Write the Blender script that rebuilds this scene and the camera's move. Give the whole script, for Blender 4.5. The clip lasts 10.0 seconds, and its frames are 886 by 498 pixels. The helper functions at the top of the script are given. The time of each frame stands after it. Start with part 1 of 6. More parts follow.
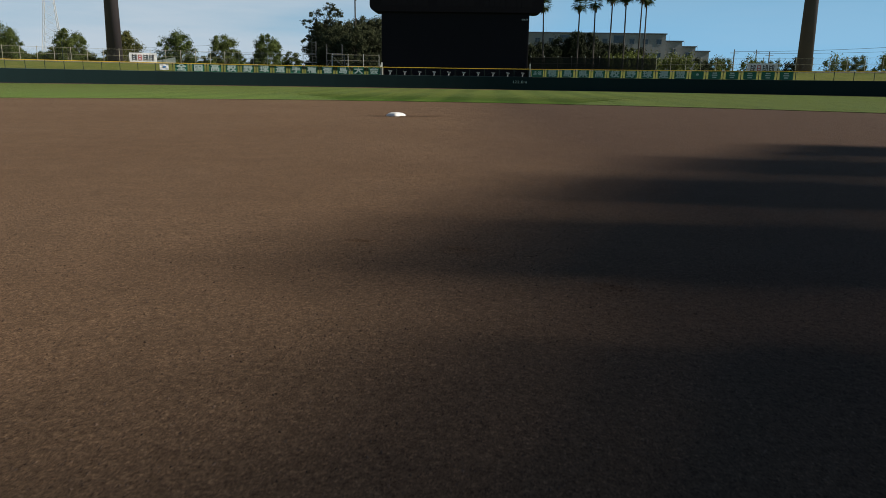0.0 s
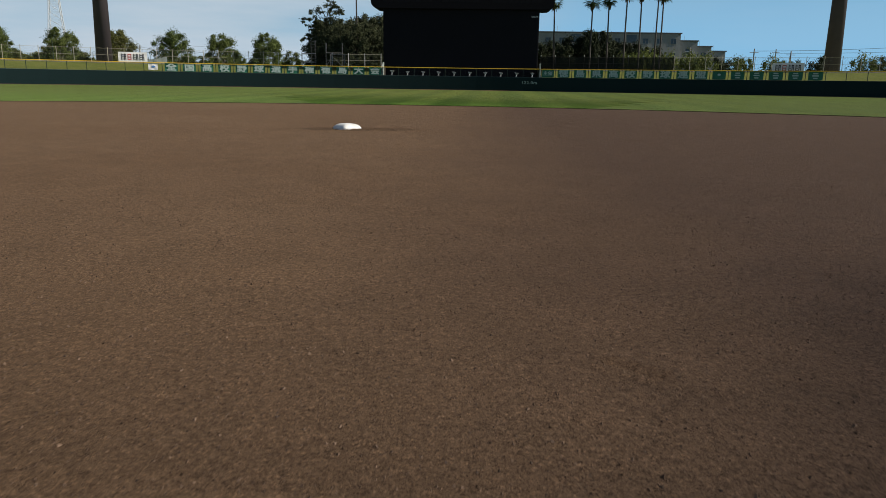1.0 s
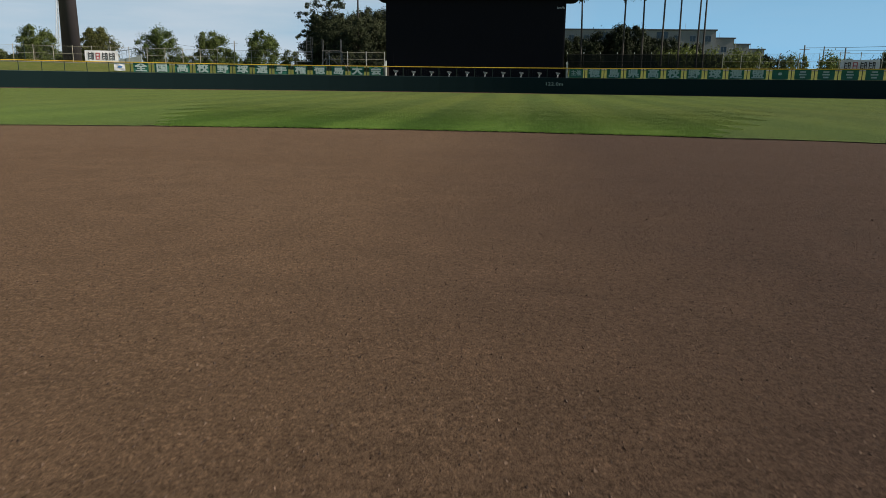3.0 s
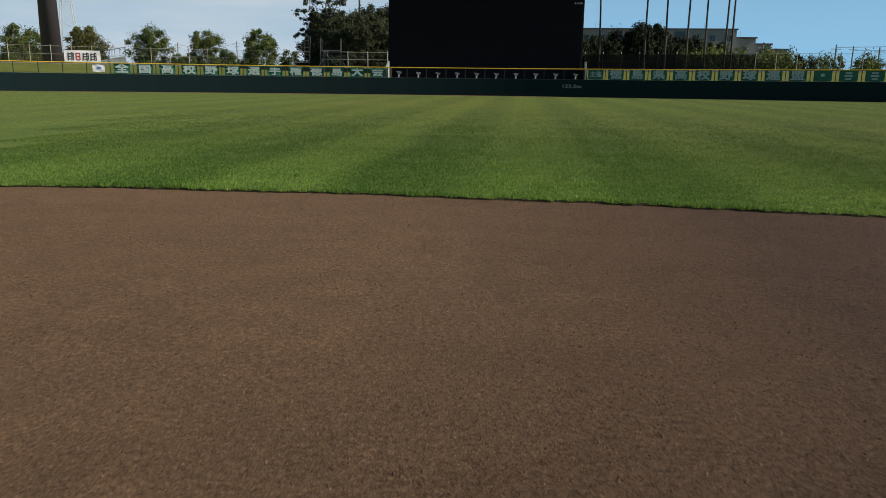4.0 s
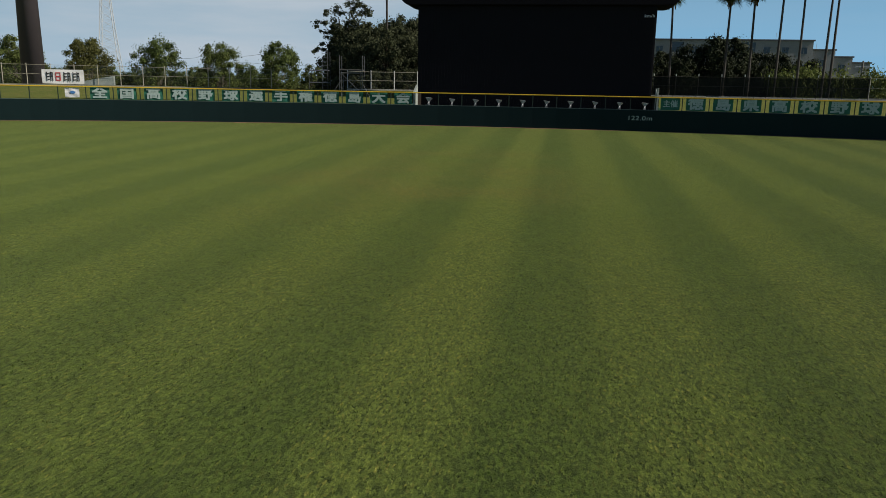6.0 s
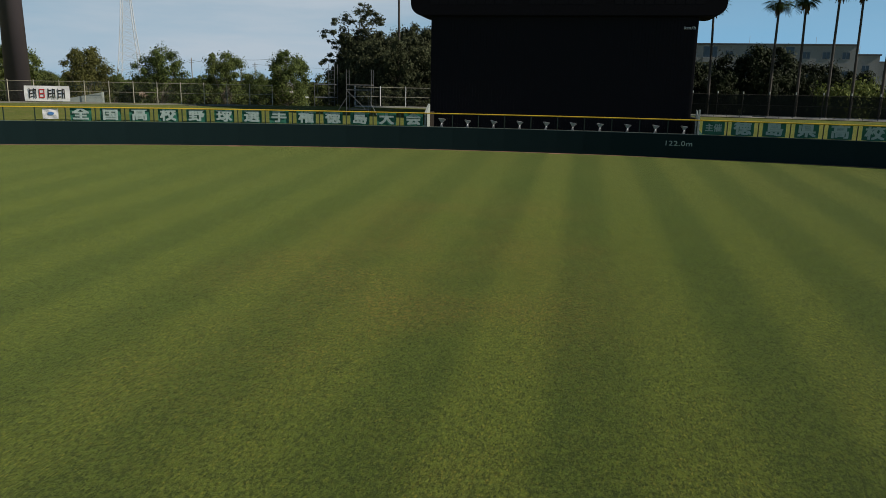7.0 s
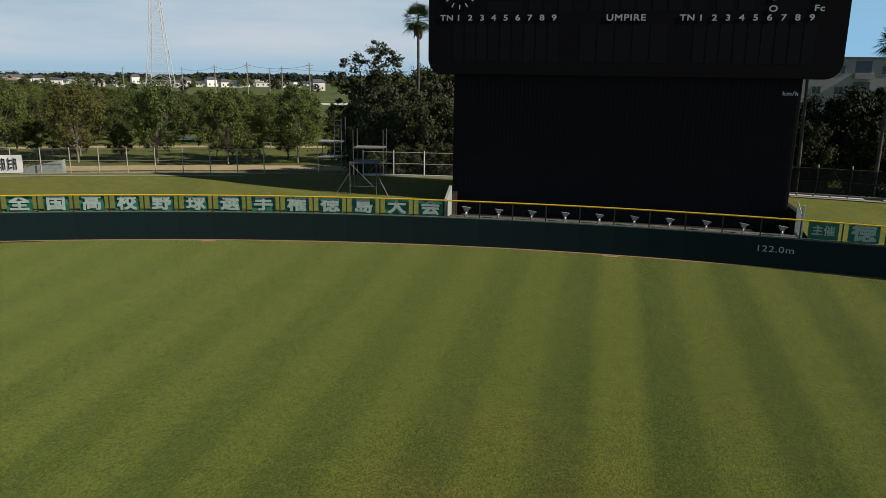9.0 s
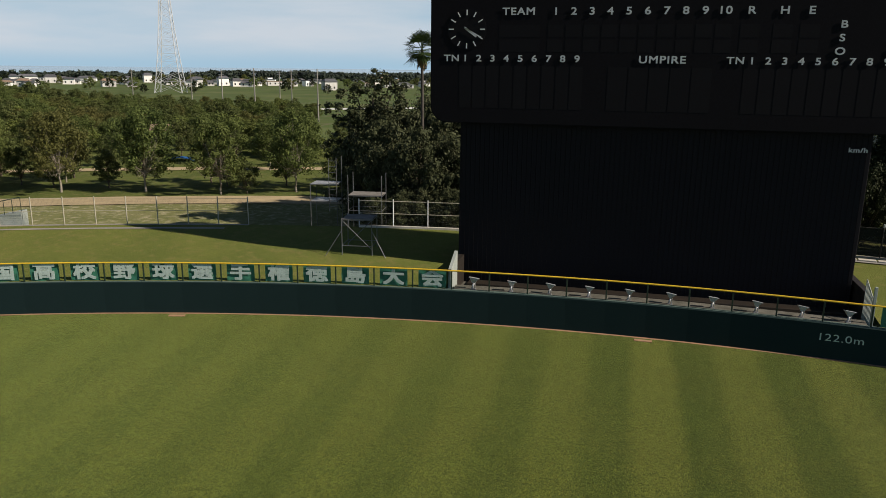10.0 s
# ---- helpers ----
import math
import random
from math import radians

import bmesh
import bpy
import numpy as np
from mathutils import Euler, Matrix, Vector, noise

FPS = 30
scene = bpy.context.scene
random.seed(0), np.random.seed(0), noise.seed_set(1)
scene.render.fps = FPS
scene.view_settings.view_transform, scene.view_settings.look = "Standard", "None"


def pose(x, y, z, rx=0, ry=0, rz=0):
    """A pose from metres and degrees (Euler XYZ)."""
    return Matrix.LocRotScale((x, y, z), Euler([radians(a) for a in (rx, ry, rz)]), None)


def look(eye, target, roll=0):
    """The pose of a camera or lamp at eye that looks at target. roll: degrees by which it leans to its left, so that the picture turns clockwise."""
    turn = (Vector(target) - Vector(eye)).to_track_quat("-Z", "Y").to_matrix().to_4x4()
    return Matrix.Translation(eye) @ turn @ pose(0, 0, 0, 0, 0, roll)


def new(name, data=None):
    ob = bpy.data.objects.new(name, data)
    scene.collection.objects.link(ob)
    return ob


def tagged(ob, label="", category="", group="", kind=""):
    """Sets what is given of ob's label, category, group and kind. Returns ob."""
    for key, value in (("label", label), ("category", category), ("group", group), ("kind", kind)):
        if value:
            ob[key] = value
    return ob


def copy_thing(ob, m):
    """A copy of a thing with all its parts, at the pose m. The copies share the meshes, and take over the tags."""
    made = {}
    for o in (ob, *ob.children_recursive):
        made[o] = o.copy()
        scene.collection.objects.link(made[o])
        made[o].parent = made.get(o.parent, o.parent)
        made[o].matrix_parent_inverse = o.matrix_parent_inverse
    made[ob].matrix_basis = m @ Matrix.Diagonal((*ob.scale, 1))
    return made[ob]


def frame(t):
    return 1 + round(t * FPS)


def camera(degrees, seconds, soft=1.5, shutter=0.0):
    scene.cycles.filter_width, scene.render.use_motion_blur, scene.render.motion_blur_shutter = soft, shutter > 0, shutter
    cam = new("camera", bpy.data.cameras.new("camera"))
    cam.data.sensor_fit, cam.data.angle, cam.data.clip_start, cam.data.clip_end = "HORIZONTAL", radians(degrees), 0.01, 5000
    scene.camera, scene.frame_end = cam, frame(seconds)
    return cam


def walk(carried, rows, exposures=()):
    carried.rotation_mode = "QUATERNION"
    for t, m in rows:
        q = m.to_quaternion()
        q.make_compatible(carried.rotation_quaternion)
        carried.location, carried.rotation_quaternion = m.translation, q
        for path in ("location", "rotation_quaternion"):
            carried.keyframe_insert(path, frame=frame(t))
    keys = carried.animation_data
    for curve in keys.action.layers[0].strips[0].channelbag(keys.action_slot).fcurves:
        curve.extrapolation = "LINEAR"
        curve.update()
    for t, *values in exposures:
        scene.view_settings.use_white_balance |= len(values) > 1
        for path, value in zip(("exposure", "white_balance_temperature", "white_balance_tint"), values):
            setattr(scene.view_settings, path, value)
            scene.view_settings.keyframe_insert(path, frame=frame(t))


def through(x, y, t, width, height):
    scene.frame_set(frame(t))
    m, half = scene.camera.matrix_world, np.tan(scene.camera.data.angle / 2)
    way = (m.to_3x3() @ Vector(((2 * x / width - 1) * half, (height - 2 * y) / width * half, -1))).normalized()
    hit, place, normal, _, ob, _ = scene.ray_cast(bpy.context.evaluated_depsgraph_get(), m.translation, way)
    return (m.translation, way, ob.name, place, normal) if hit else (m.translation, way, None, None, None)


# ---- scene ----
cam = camera(62.0, 10.0, soft=0.5, shutter=0.04)
# seconds, eye, (yaw, pitch, roll)
PATH = [
    (0, (1.796, -17.005, 0.764), (2.30, -12.68, 0.88)),
    (0.5, (1.985, -14.335, 0.743), (2.64, -12.65, 0.86)),
    (1, (2.147, -11.498, 0.718), (3.03, -12.60, 0.88)),
    (1.5, (2.248, -8.420, 0.719), (3.51, -12.59, 0.86)),
    (2, (2.283, -5.333, 0.724), (3.91, -12.56, 0.80)),
    (2.5, (2.283, -2.110, 0.729), (4.23, -12.52, 0.76)),
    (4, (1.844, 7.837, 0.881), (5.16, -12.42, 0.69)),
    (4.5, (1.555, 11.178, 1.066), (5.81, -12.31, 0.79)),
    (5, (1.246, 14.600, 1.576), (6.65, -12.18, 0.94)),
    (5.5, (1.068, 17.939, 2.242), (7.50, -12.13, 1.04)),
    (7, (0.562, 27.764, 4.550), (10.13, -12.31, 1.11)),
    (7.5, (0.239, 30.855, 5.678), (10.93, -12.44, 1.13)),
    (8, (-0.134, 34.003, 7.114), (11.64, -12.76, 1.02)),
    (8.5, (-0.625, 37.249, 8.548), (12.30, -13.06, 0.88)),
    (9, (-1.205, 40.571, 9.953), (12.96, -13.33, 0.81)),
    (9.5, (-1.772, 43.937, 11.354), (13.59, -13.57, 0.73)),
    (10, (-2.275, 47.361, 12.728), (14.11, -13.80, 0.63)),
]


def aimed(eye, turn):
    yaw, pitch, roll = (radians(a) for a in turn)
    way = Vector((-math.sin(yaw) * math.cos(pitch), math.cos(yaw) * math.cos(pitch), math.sin(pitch)))
    return look(Vector(eye), Vector(eye) + way, turn[2])


EXPOSURES = [(0.0, 0.02, 6500, 10), (2.5, 0.06, 6500, 10), (4.4, 0.07, 6500, 10), (5.0, -0.08, 6500, 10), (5.5, -0.16, 6500, 10), (7.5, -0.14, 6500, 10), (10.0, 0.15, 6900, 14)]
walk(cam, [(t, aimed(eye, turn)) for t, eye, turn in PATH], EXPOSURES)

# ---- light: late afternoon sun from the first-base side, thin streaks of cloud ----
SUN_EL, SUN_AZ = radians(35.0), radians(94.4)  # azimuth clockwise from +y
sun_way = Vector((math.sin(SUN_AZ) * math.cos(SUN_EL), math.cos(SUN_AZ) * math.cos(SUN_EL), math.sin(SUN_EL)))
sun = new("sun", bpy.data.lights.new("sun", "SUN"))
sun.data.energy, sun.data.angle, sun.data.color = 5.0, radians(0.6), (1.0, 0.92, 0.80)
sun.matrix_world = look(sun_way * 100, (0, 0, 0))

world = bpy.data.worlds.new("sky")
scene.world = world
world.use_nodes = True
wt = world.node_tree
wt.nodes.clear()
w_out = wt.nodes.new("ShaderNodeOutputWorld")
w_bg = wt.nodes.new("ShaderNodeBackground")
w_sky = wt.nodes.new("ShaderNodeTexSky")
w_sky.sky_type, w_sky.sun_disc = "NISHITA", False
w_sky.sun_elevation, w_sky.sun_rotation = SUN_EL, SUN_AZ
w_sky.air_density, w_sky.dust_density, w_sky.ozone_density = 1.0, 0.1, 3.0
w_bg.inputs["Strength"].default_value = 0.042
w_co = wt.nodes.new("ShaderNodeTexCoord")
w_map = wt.nodes.new("ShaderNodeMapping")
w_map.inputs["Rotation"].default_value = (0.05, -0.06, 0.3)
w_map.inputs["Scale"].default_value = (1.3, 1.6, 9.0)
w_noise = wt.nodes.new("ShaderNodeTexNoise")
w_noise.inputs["Scale"].default_value, w_noise.inputs["Detail"].default_value = 2.2, 7.0
w_noise.inputs["Roughness"].default_value = 0.55
w_ramp = wt.nodes.new("ShaderNodeValToRGB")
w_ramp.color_ramp.elements[0].position, w_ramp.color_ramp.elements[1].position = 0.22, 0.62
# cloud cover is thicker on the left-field side of the sky
w_sep = wt.nodes.new("ShaderNodeSeparateXYZ")
w_side = wt.nodes.new("ShaderNodeMapRange")
w_side.inputs["From Min"].default_value, w_side.inputs["From Max"].default_value = 0.12, -0.28
w_side.inputs["To Min"].default_value, w_side.inputs["To Max"].default_value = 0.14, 0.95
w_mul = wt.nodes.new("ShaderNodeMath")
w_mul.operation = "MULTIPLY"
w_mix = wt.nodes.new("ShaderNodeMix")
w_mix.data_type = "RGBA"
w_mix.inputs["B"].default_value = (12.0, 14.0, 15.9, 1)
wt.links.new(w_co.outputs["Generated"], w_map.inputs["Vector"])
wt.links.new(w_map.outputs["Vector"], w_noise.inputs["Vector"])
wt.links.new(w_noise.outputs["Fac"], w_ramp.inputs["Fac"])
wt.links.new(w_co.outputs["Generated"], w_sep.inputs["Vector"])
wt.links.new(w_sep.outputs["X"], w_side.inputs["Value"])
wt.links.new(w_ramp.outputs["Color"], w_mul.inputs[0])
wt.links.new(w_side.outputs["Result"], w_mul.inputs[1])
# blue haze low over the sea, cloud streaks above it, deep blue overhead
w_haze = wt.nodes.new("ShaderNodeMix")
w_haze.data_type = "RGBA"
w_low = wt.nodes.new("ShaderNodeMapRange")
w_low.interpolation_type = "SMOOTHSTEP"
w_low.inputs["From Min"].default_value, w_low.inputs["From Max"].default_value = 0.34, 0.0
w_low.inputs["To Min"].default_value, w_low.inputs["To Max"].default_value = 0.0, 0.95
w_band = wt.nodes.new("ShaderNodeMapRange")
w_band.interpolation_type = "SMOOTHSTEP"
w_band.inputs["From Min"].default_value, w_band.inputs["From Max"].default_value = 0.0, 0.03
w_high = wt.nodes.new("ShaderNodeMapRange")
w_high.interpolation_type = "SMOOTHSTEP"
w_high.inputs["From Min"].default_value, w_high.inputs["From Max"].default_value = 0.36, 0.15
w_mul2 = wt.nodes.new("ShaderNodeMath")
w_mul2.operation = "MULTIPLY"
w_mul3 = wt.nodes.new("ShaderNodeMath")
w_mul3.operation = "MULTIPLY"
for n in (w_low, w_band, w_high):
    wt.links.new(w_sep.outputs["Z"], n.inputs["Value"])
wt.links.new(w_mul.outputs["Value"], w_mul2.inputs[0])
wt.links.new(w_band.outputs["Result"], w_mul2.inputs[1])
wt.links.new(w_mul2.outputs["Value"], w_mul3.inputs[0])
wt.links.new(w_high.outputs["Result"], w_mul3.inputs[1])
wt.links.new(w_mul3.outputs["Value"], w_mix.inputs["Factor"])
wt.links.new(w_low.outputs["Result"], w_haze.inputs["Factor"])
w_tone = wt.nodes.new("ShaderNodeMix")
w_tone.data_type = "RGBA"
w_tone.inputs["A"].default_value, w_tone.inputs["B"].default_value = (4.5, 11.9, 19.0, 1), (7.6, 12.0, 15.6, 1)
wt.links.new(w_side.outputs["Result"], w_tone.inputs["Factor"])
wt.links.new(w_tone.outputs["Result"], w_haze.inputs["B"])
wt.links.new(w_sky.outputs["Color"], w_haze.inputs["A"])
wt.links.new(w_haze.outputs["Result"], w_mix.inputs["A"])
wt.links.new(w_mix.outputs["Result"], w_bg.inputs["Color"])
wt.links.new(w_bg.outputs["Background"], w_out.inputs["Surface"])


# ---- materials ----
def shader(name):
    m = bpy.data.materials.new(name)
    m.use_nodes = True
    return m, m.node_tree, m.node_tree.nodes["Principled BSDF"]


def node(nt, kind, **values):
    n = nt.nodes.new("ShaderNode" + kind)
    for key, value in values.items():
        n.inputs[key.replace("_", " ")].default_value = value
    return n


def math_node(nt, op, a, b=None, clamp=False):
    n = nt.nodes.new("ShaderNodeMath")
    n.operation, n.use_clamp = op, clamp
    for i, v in enumerate((a, b)):
        if v is None:
            continue
        if isinstance(v, (int, float)):
            n.inputs[i].default_value = v
        else:
            nt.links.new(v, n.inputs[i])
    return n.outputs[0]


def mixed(nt, fac, a, b, blend="MIX"):
    n = nt.nodes.new("ShaderNodeMix")
    n.data_type, n.blend_type = "RGBA", blend
    for key, v in (("Factor", fac), ("A", a), ("B", b)):
        if isinstance(v, (int, float)):
            n.inputs[key].default_value = v
        elif isinstance(v, tuple):
            n.inputs[key].default_value = (*v, 1)
        else:
            nt.links.new(v, n.inputs[key])
    return n.outputs["Result"]


def noise_of(nt, vec, scale, detail=4.0, rough=0.55):
    n = node(nt, "TexNoise", Scale=scale, Detail=detail, Roughness=rough)
    nt.links.new(vec, n.inputs["Vector"])
    return n.outputs["Fac"]


def stretch(nt, value, lo, hi):
    n = node(nt, "MapRange", From_Min=lo, From_Max=hi)
    nt.links.new(value, n.inputs["Value"])
    return n.outputs["Result"]


def surface(name, a, b, big=1.5, fine=40.0, rough=0.7, bump=0.2, metal=0.0, depth=0.01, vary=0.0, spec=0.5, wear=0.25):
    """A worn surface: two colours in stains, a fine grain, and relief."""
    m, nt, bsdf = shader(name)
    co = nt.nodes.new("ShaderNodeTexCoord").outputs["Object"]
    stains = stretch(nt, noise_of(nt, co, big), 0.32, 0.68)
    grain = noise_of(nt, co, fine, 3.0)
    col = mixed(nt, stains, a, b)
    col = mixed(nt, wear, col, mixed(nt, 1.0, col, mixed(nt, stretch(nt, grain, 0.3, 0.7), (0.45, 0.45, 0.45), (1.5, 1.5, 1.5)), "MULTIPLY"))
    if vary:
        info = nt.nodes.new("ShaderNodeObjectInfo").outputs["Random"]
        k = math_node(nt, "ADD", math_node(nt, "MULTIPLY", info, 2 * vary), 1 - vary)
        v = nt.nodes.new("ShaderNodeCombineColor")
        for i in range(3):
            nt.links.new(k, v.inputs[i])
        col = mixed(nt, 1.0, col, v.outputs[0], "MULTIPLY")
    nt.links.new(col, bsdf.inputs["Base Color"])
    bsdf.inputs["Metallic"].default_value = metal
    bsdf.inputs["Specular IOR Level"].default_value = spec
    nt.links.new(math_node(nt, "ADD", math_node(nt, "MULTIPLY", stains, 0.12), rough - 0.06, True), bsdf.inputs["Roughness"])
    if bump:
        bn = node(nt, "Bump", Strength=bump, Distance=depth)
        nt.links.new(grain, bn.inputs["Height"])
        nt.links.new(bn.outputs["Normal"], bsdf.inputs["Normal"])
    return m


def leafy(name, a, b, c, rough=0.6, through=0.18):
    """Foliage: every leaf its own shade, light passes through it."""
    m, nt, bsdf = shader(name)
    geo = nt.nodes.new("ShaderNodeNewGeometry")
    rnd = geo.outputs["Random Per Island"]
    info = nt.nodes.new("ShaderNodeObjectInfo").outputs["Random"]
    col = mixed(nt, rnd, a, b)
    col = mixed(nt, math_node(nt, "MULTIPLY", info, 0.7), col, c)
    nt.links.new(col, bsdf.inputs["Base Color"])
    bsdf.inputs["Roughness"].default_value = rough
    bsdf.inputs["Specular IOR Level"].default_value = 0.1
    tr = nt.nodes.new("ShaderNodeBsdfTranslucent")
    nt.links.new(col, tr.inputs["Color"])
    mx = nt.nodes.new("ShaderNodeMixShader")
    mx.inputs["Fac"].default_value = through
    nt.links.new(bsdf.outputs[0], mx.inputs[1])
    nt.links.new(tr.outputs[0], mx.inputs[2])
    nt.links.new(mx.outputs[0], nt.nodes["Material Output"].inputs["Surface"])
    return m


FAN, BAND = (0.25, -110.0), 0.0098  # point the mowing bands fan out from, and their angle


def turf_colour(nt, pos):
    """Mown turf: bands that fan out towards the wall, dry patches, fine mottling."""
    sep = nt.nodes.new("ShaderNodeSeparateXYZ")
    nt.links.new(pos, sep.inputs[0])
    wob = math_node(nt, "MULTIPLY", math_node(nt, "SUBTRACT", noise_of(nt, pos, 0.3, 3.0), 0.5), 0.45)
    x = math_node(nt, "ADD", math_node(nt, "SUBTRACT", sep.outputs["X"], FAN[0]), wob)
    lane = math_node(nt, "DIVIDE", math_node(nt, "ARCTAN2", x, math_node(nt, "SUBTRACT", sep.outputs["Y"], FAN[1])), BAND)
    wave = math_node(nt, "MULTIPLY", math_node(nt, "SINE", math_node(nt, "MULTIPLY", lane, math.pi)), -1.0)
    band = stretch(nt, wave, -0.5, 0.5)
    # each lane is cut more or less strongly than its neighbour, and all fade out sideways
    chance = nt.nodes.new("ShaderNodeTexWhiteNoise")
    chance.noise_dimensions = "1D"
    nt.links.new(math_node(nt, "FLOOR", lane), chance.inputs["W"])
    side = stretch(nt, math_node(nt, "ABSOLUTE", lane), 30.0, 4.0)
    fresh = stretch(nt, math_node(nt, "ABSOLUTE", math_node(nt, "ADD", lane, 0.5)), 1.3, 0.5)  # the lane cut last
    strength = math_node(nt, "MULTIPLY", math_node(nt, "ADD", math_node(nt, "MULTIPLY", chance.outputs["Value"], 0.35), 0.75), math_node(nt, "ADD", math_node(nt, "MULTIPLY", fresh, 0.5), math_node(nt, "ADD", math_node(nt, "MULTIPLY", side, 0.44), math_node(nt, "ADD", math_node(nt, "MULTIPLY", stretch(nt, sep.outputs["Y"], 26.0, 44.0), 0.24), 0.12))))
    # lane contrast lowered far left, standing in for a view-dependent sheen
    far_left = math_node(nt, "MULTIPLY", stretch(nt, sep.outputs["X"], -3.0, -10.0), stretch(nt, sep.outputs["Y"], 58.0, 68.0))
    strength = math_node(nt, "MULTIPLY", strength, math_node(nt, "SUBTRACT", 1.0, math_node(nt, "MULTIPLY", far_left, 0.45)))
    uneven = math_node(nt, "ADD", noise_of(nt, pos, 0.12, 3.0), 0.45)
    col = mixed(nt, math_node(nt, "ADD", math_node(nt, "MULTIPLY", math_node(nt, "MULTIPLY", math_node(nt, "SUBTRACT", band, 0.5), uneven), strength), 0.5, True), TURF_DARK, TURF_LIGHT)
    # worn, dry turf where the centre fielder stands
    dx = math_node(nt, "MULTIPLY", math_node(nt, "ADD", sep.outputs["X"], 3.0), 0.15)
    dy = math_node(nt, "MULTIPLY", math_node(nt, "SUBTRACT", sep.outputs["Y"], 48.0), 0.07)
    away = math_node(nt, "ADD", math_node(nt, "MULTIPLY", dx, dx), math_node(nt, "MULTIPLY", dy, dy))
    worn = math_node(nt, "SUBTRACT", 1.0, away, True)
    patchy = stretch(nt, noise_of(nt, pos, 0.22, 4.0), 0.38, 0.66)
    tuft = stretch(nt, noise_of(nt, pos, 11.0, 6.0, 0.75), 0.42, 0.66)
    dry = math_node(nt, "MULTIPLY", math_node(nt, "MULTIPLY", math_node(nt, "ADD", math_node(nt, "MULTIPLY", worn, 1.15), 0.15), math_node(nt, "ADD", math_node(nt, "MULTIPLY", patchy, 0.9), 0.15)), tuft, True)
    col = mixed(nt, math_node(nt, "MULTIPLY", dry, stretch(nt, sep.outputs["Y"], 18.0, 34.0)), col, TURF_DRY)
    # lusher and greener towards the infield
    lush = math_node(nt, "MULTIPLY", stretch(nt, sep.outputs["Y"], 32.0, 16.0), stretch(nt, sep.outputs["X"], 12.0, 2.0))
    col = mixed(nt, lush, col, mixed(nt, 1.0, col, (1.08, 1.38, 1.1), "MULTIPLY"))
    # well watered middle of the outfield
    middle = math_node(nt, "MULTIPLY", stretch(nt, sep.outputs["Y"], 26.0, 36.0), stretch(nt, sep.outputs["Y"], 76.0, 52.0))
    col = mixed(nt, middle, col, mixed(nt, 1.0, col, (0.92, 1.0, 0.64), "MULTIPLY"))
    # scuffs and paler tufts
    scuff = stretch(nt, noise_of(nt, pos, 1.3, 7.0, 0.72), 0.40, 0.62)
    col = mixed(nt, 0.28, col, mixed(nt, 1.0, col, mixed(nt, scuff, (0.66, 0.72, 0.66), (1.28, 1.2, 1.2)), "MULTIPLY"))
    speck = stretch(nt, noise_of(nt, pos, 8.0, 5.0, 0.8), 0.42, 0.6)
    col = mixed(nt, 0.24, col, mixed(nt, 1.0, col, mixed(nt, speck, (0.55, 0.6, 0.55), (1.45, 1.4, 1.4)), "MULTIPLY"))
    mott = stretch(nt, noise_of(nt, pos, 30.0, 6.0, 0.75), 0.41, 0.6)
    # tufts pulled over along the cut
    combed = nt.nodes.new("ShaderNodeVectorMath")
    combed.operation = "MULTIPLY"
    nt.links.new(pos, combed.inputs[0])
    combed.inputs[1].default_value = (1.0, 0.36, 1.0)
    cell = node(nt, "TexVoronoi", Scale=48.0)
    nt.links.new(combed.outputs[0], cell.inputs["Vector"])
    pick = nt.nodes.new("ShaderNodeSeparateColor")
    nt.links.new(cell.outputs["Color"], pick.inputs[0])
    out = stretch(nt, sep.outputs["Y"], 19.0, 26.0)
    col = mixed(nt, math_node(nt, "MULTIPLY", out, 0.9), col, mixed(nt, 1.0, col, mixed(nt, pick.outputs[0], (0.24, 0.27, 0.26), (1.66, 1.6, 1.62)), "MULTIPLY"))
    straw = math_node(nt, "MULTIPLY", out, stretch(nt, pick.outputs[1], 0.86, 0.96))
    col = mixed(nt, math_node(nt, "MULTIPLY", straw, 0.55), col, mixed(nt, 1.0, col, (2.1, 1.5, 1.7), "MULTIPLY"))
    return mixed(nt, 0.6, col, mixed(nt, 1.0, col, mixed(nt, mott, (0.35, 0.4, 0.35), (1.65, 1.6, 1.5)), "MULTIPLY"))


TURF_DARK, TURF_LIGHT, TURF_DRY = (0.0425, 0.063, 0.0095), (0.0905, 0.109, 0.0205), (0.165, 0.102, 0.036)


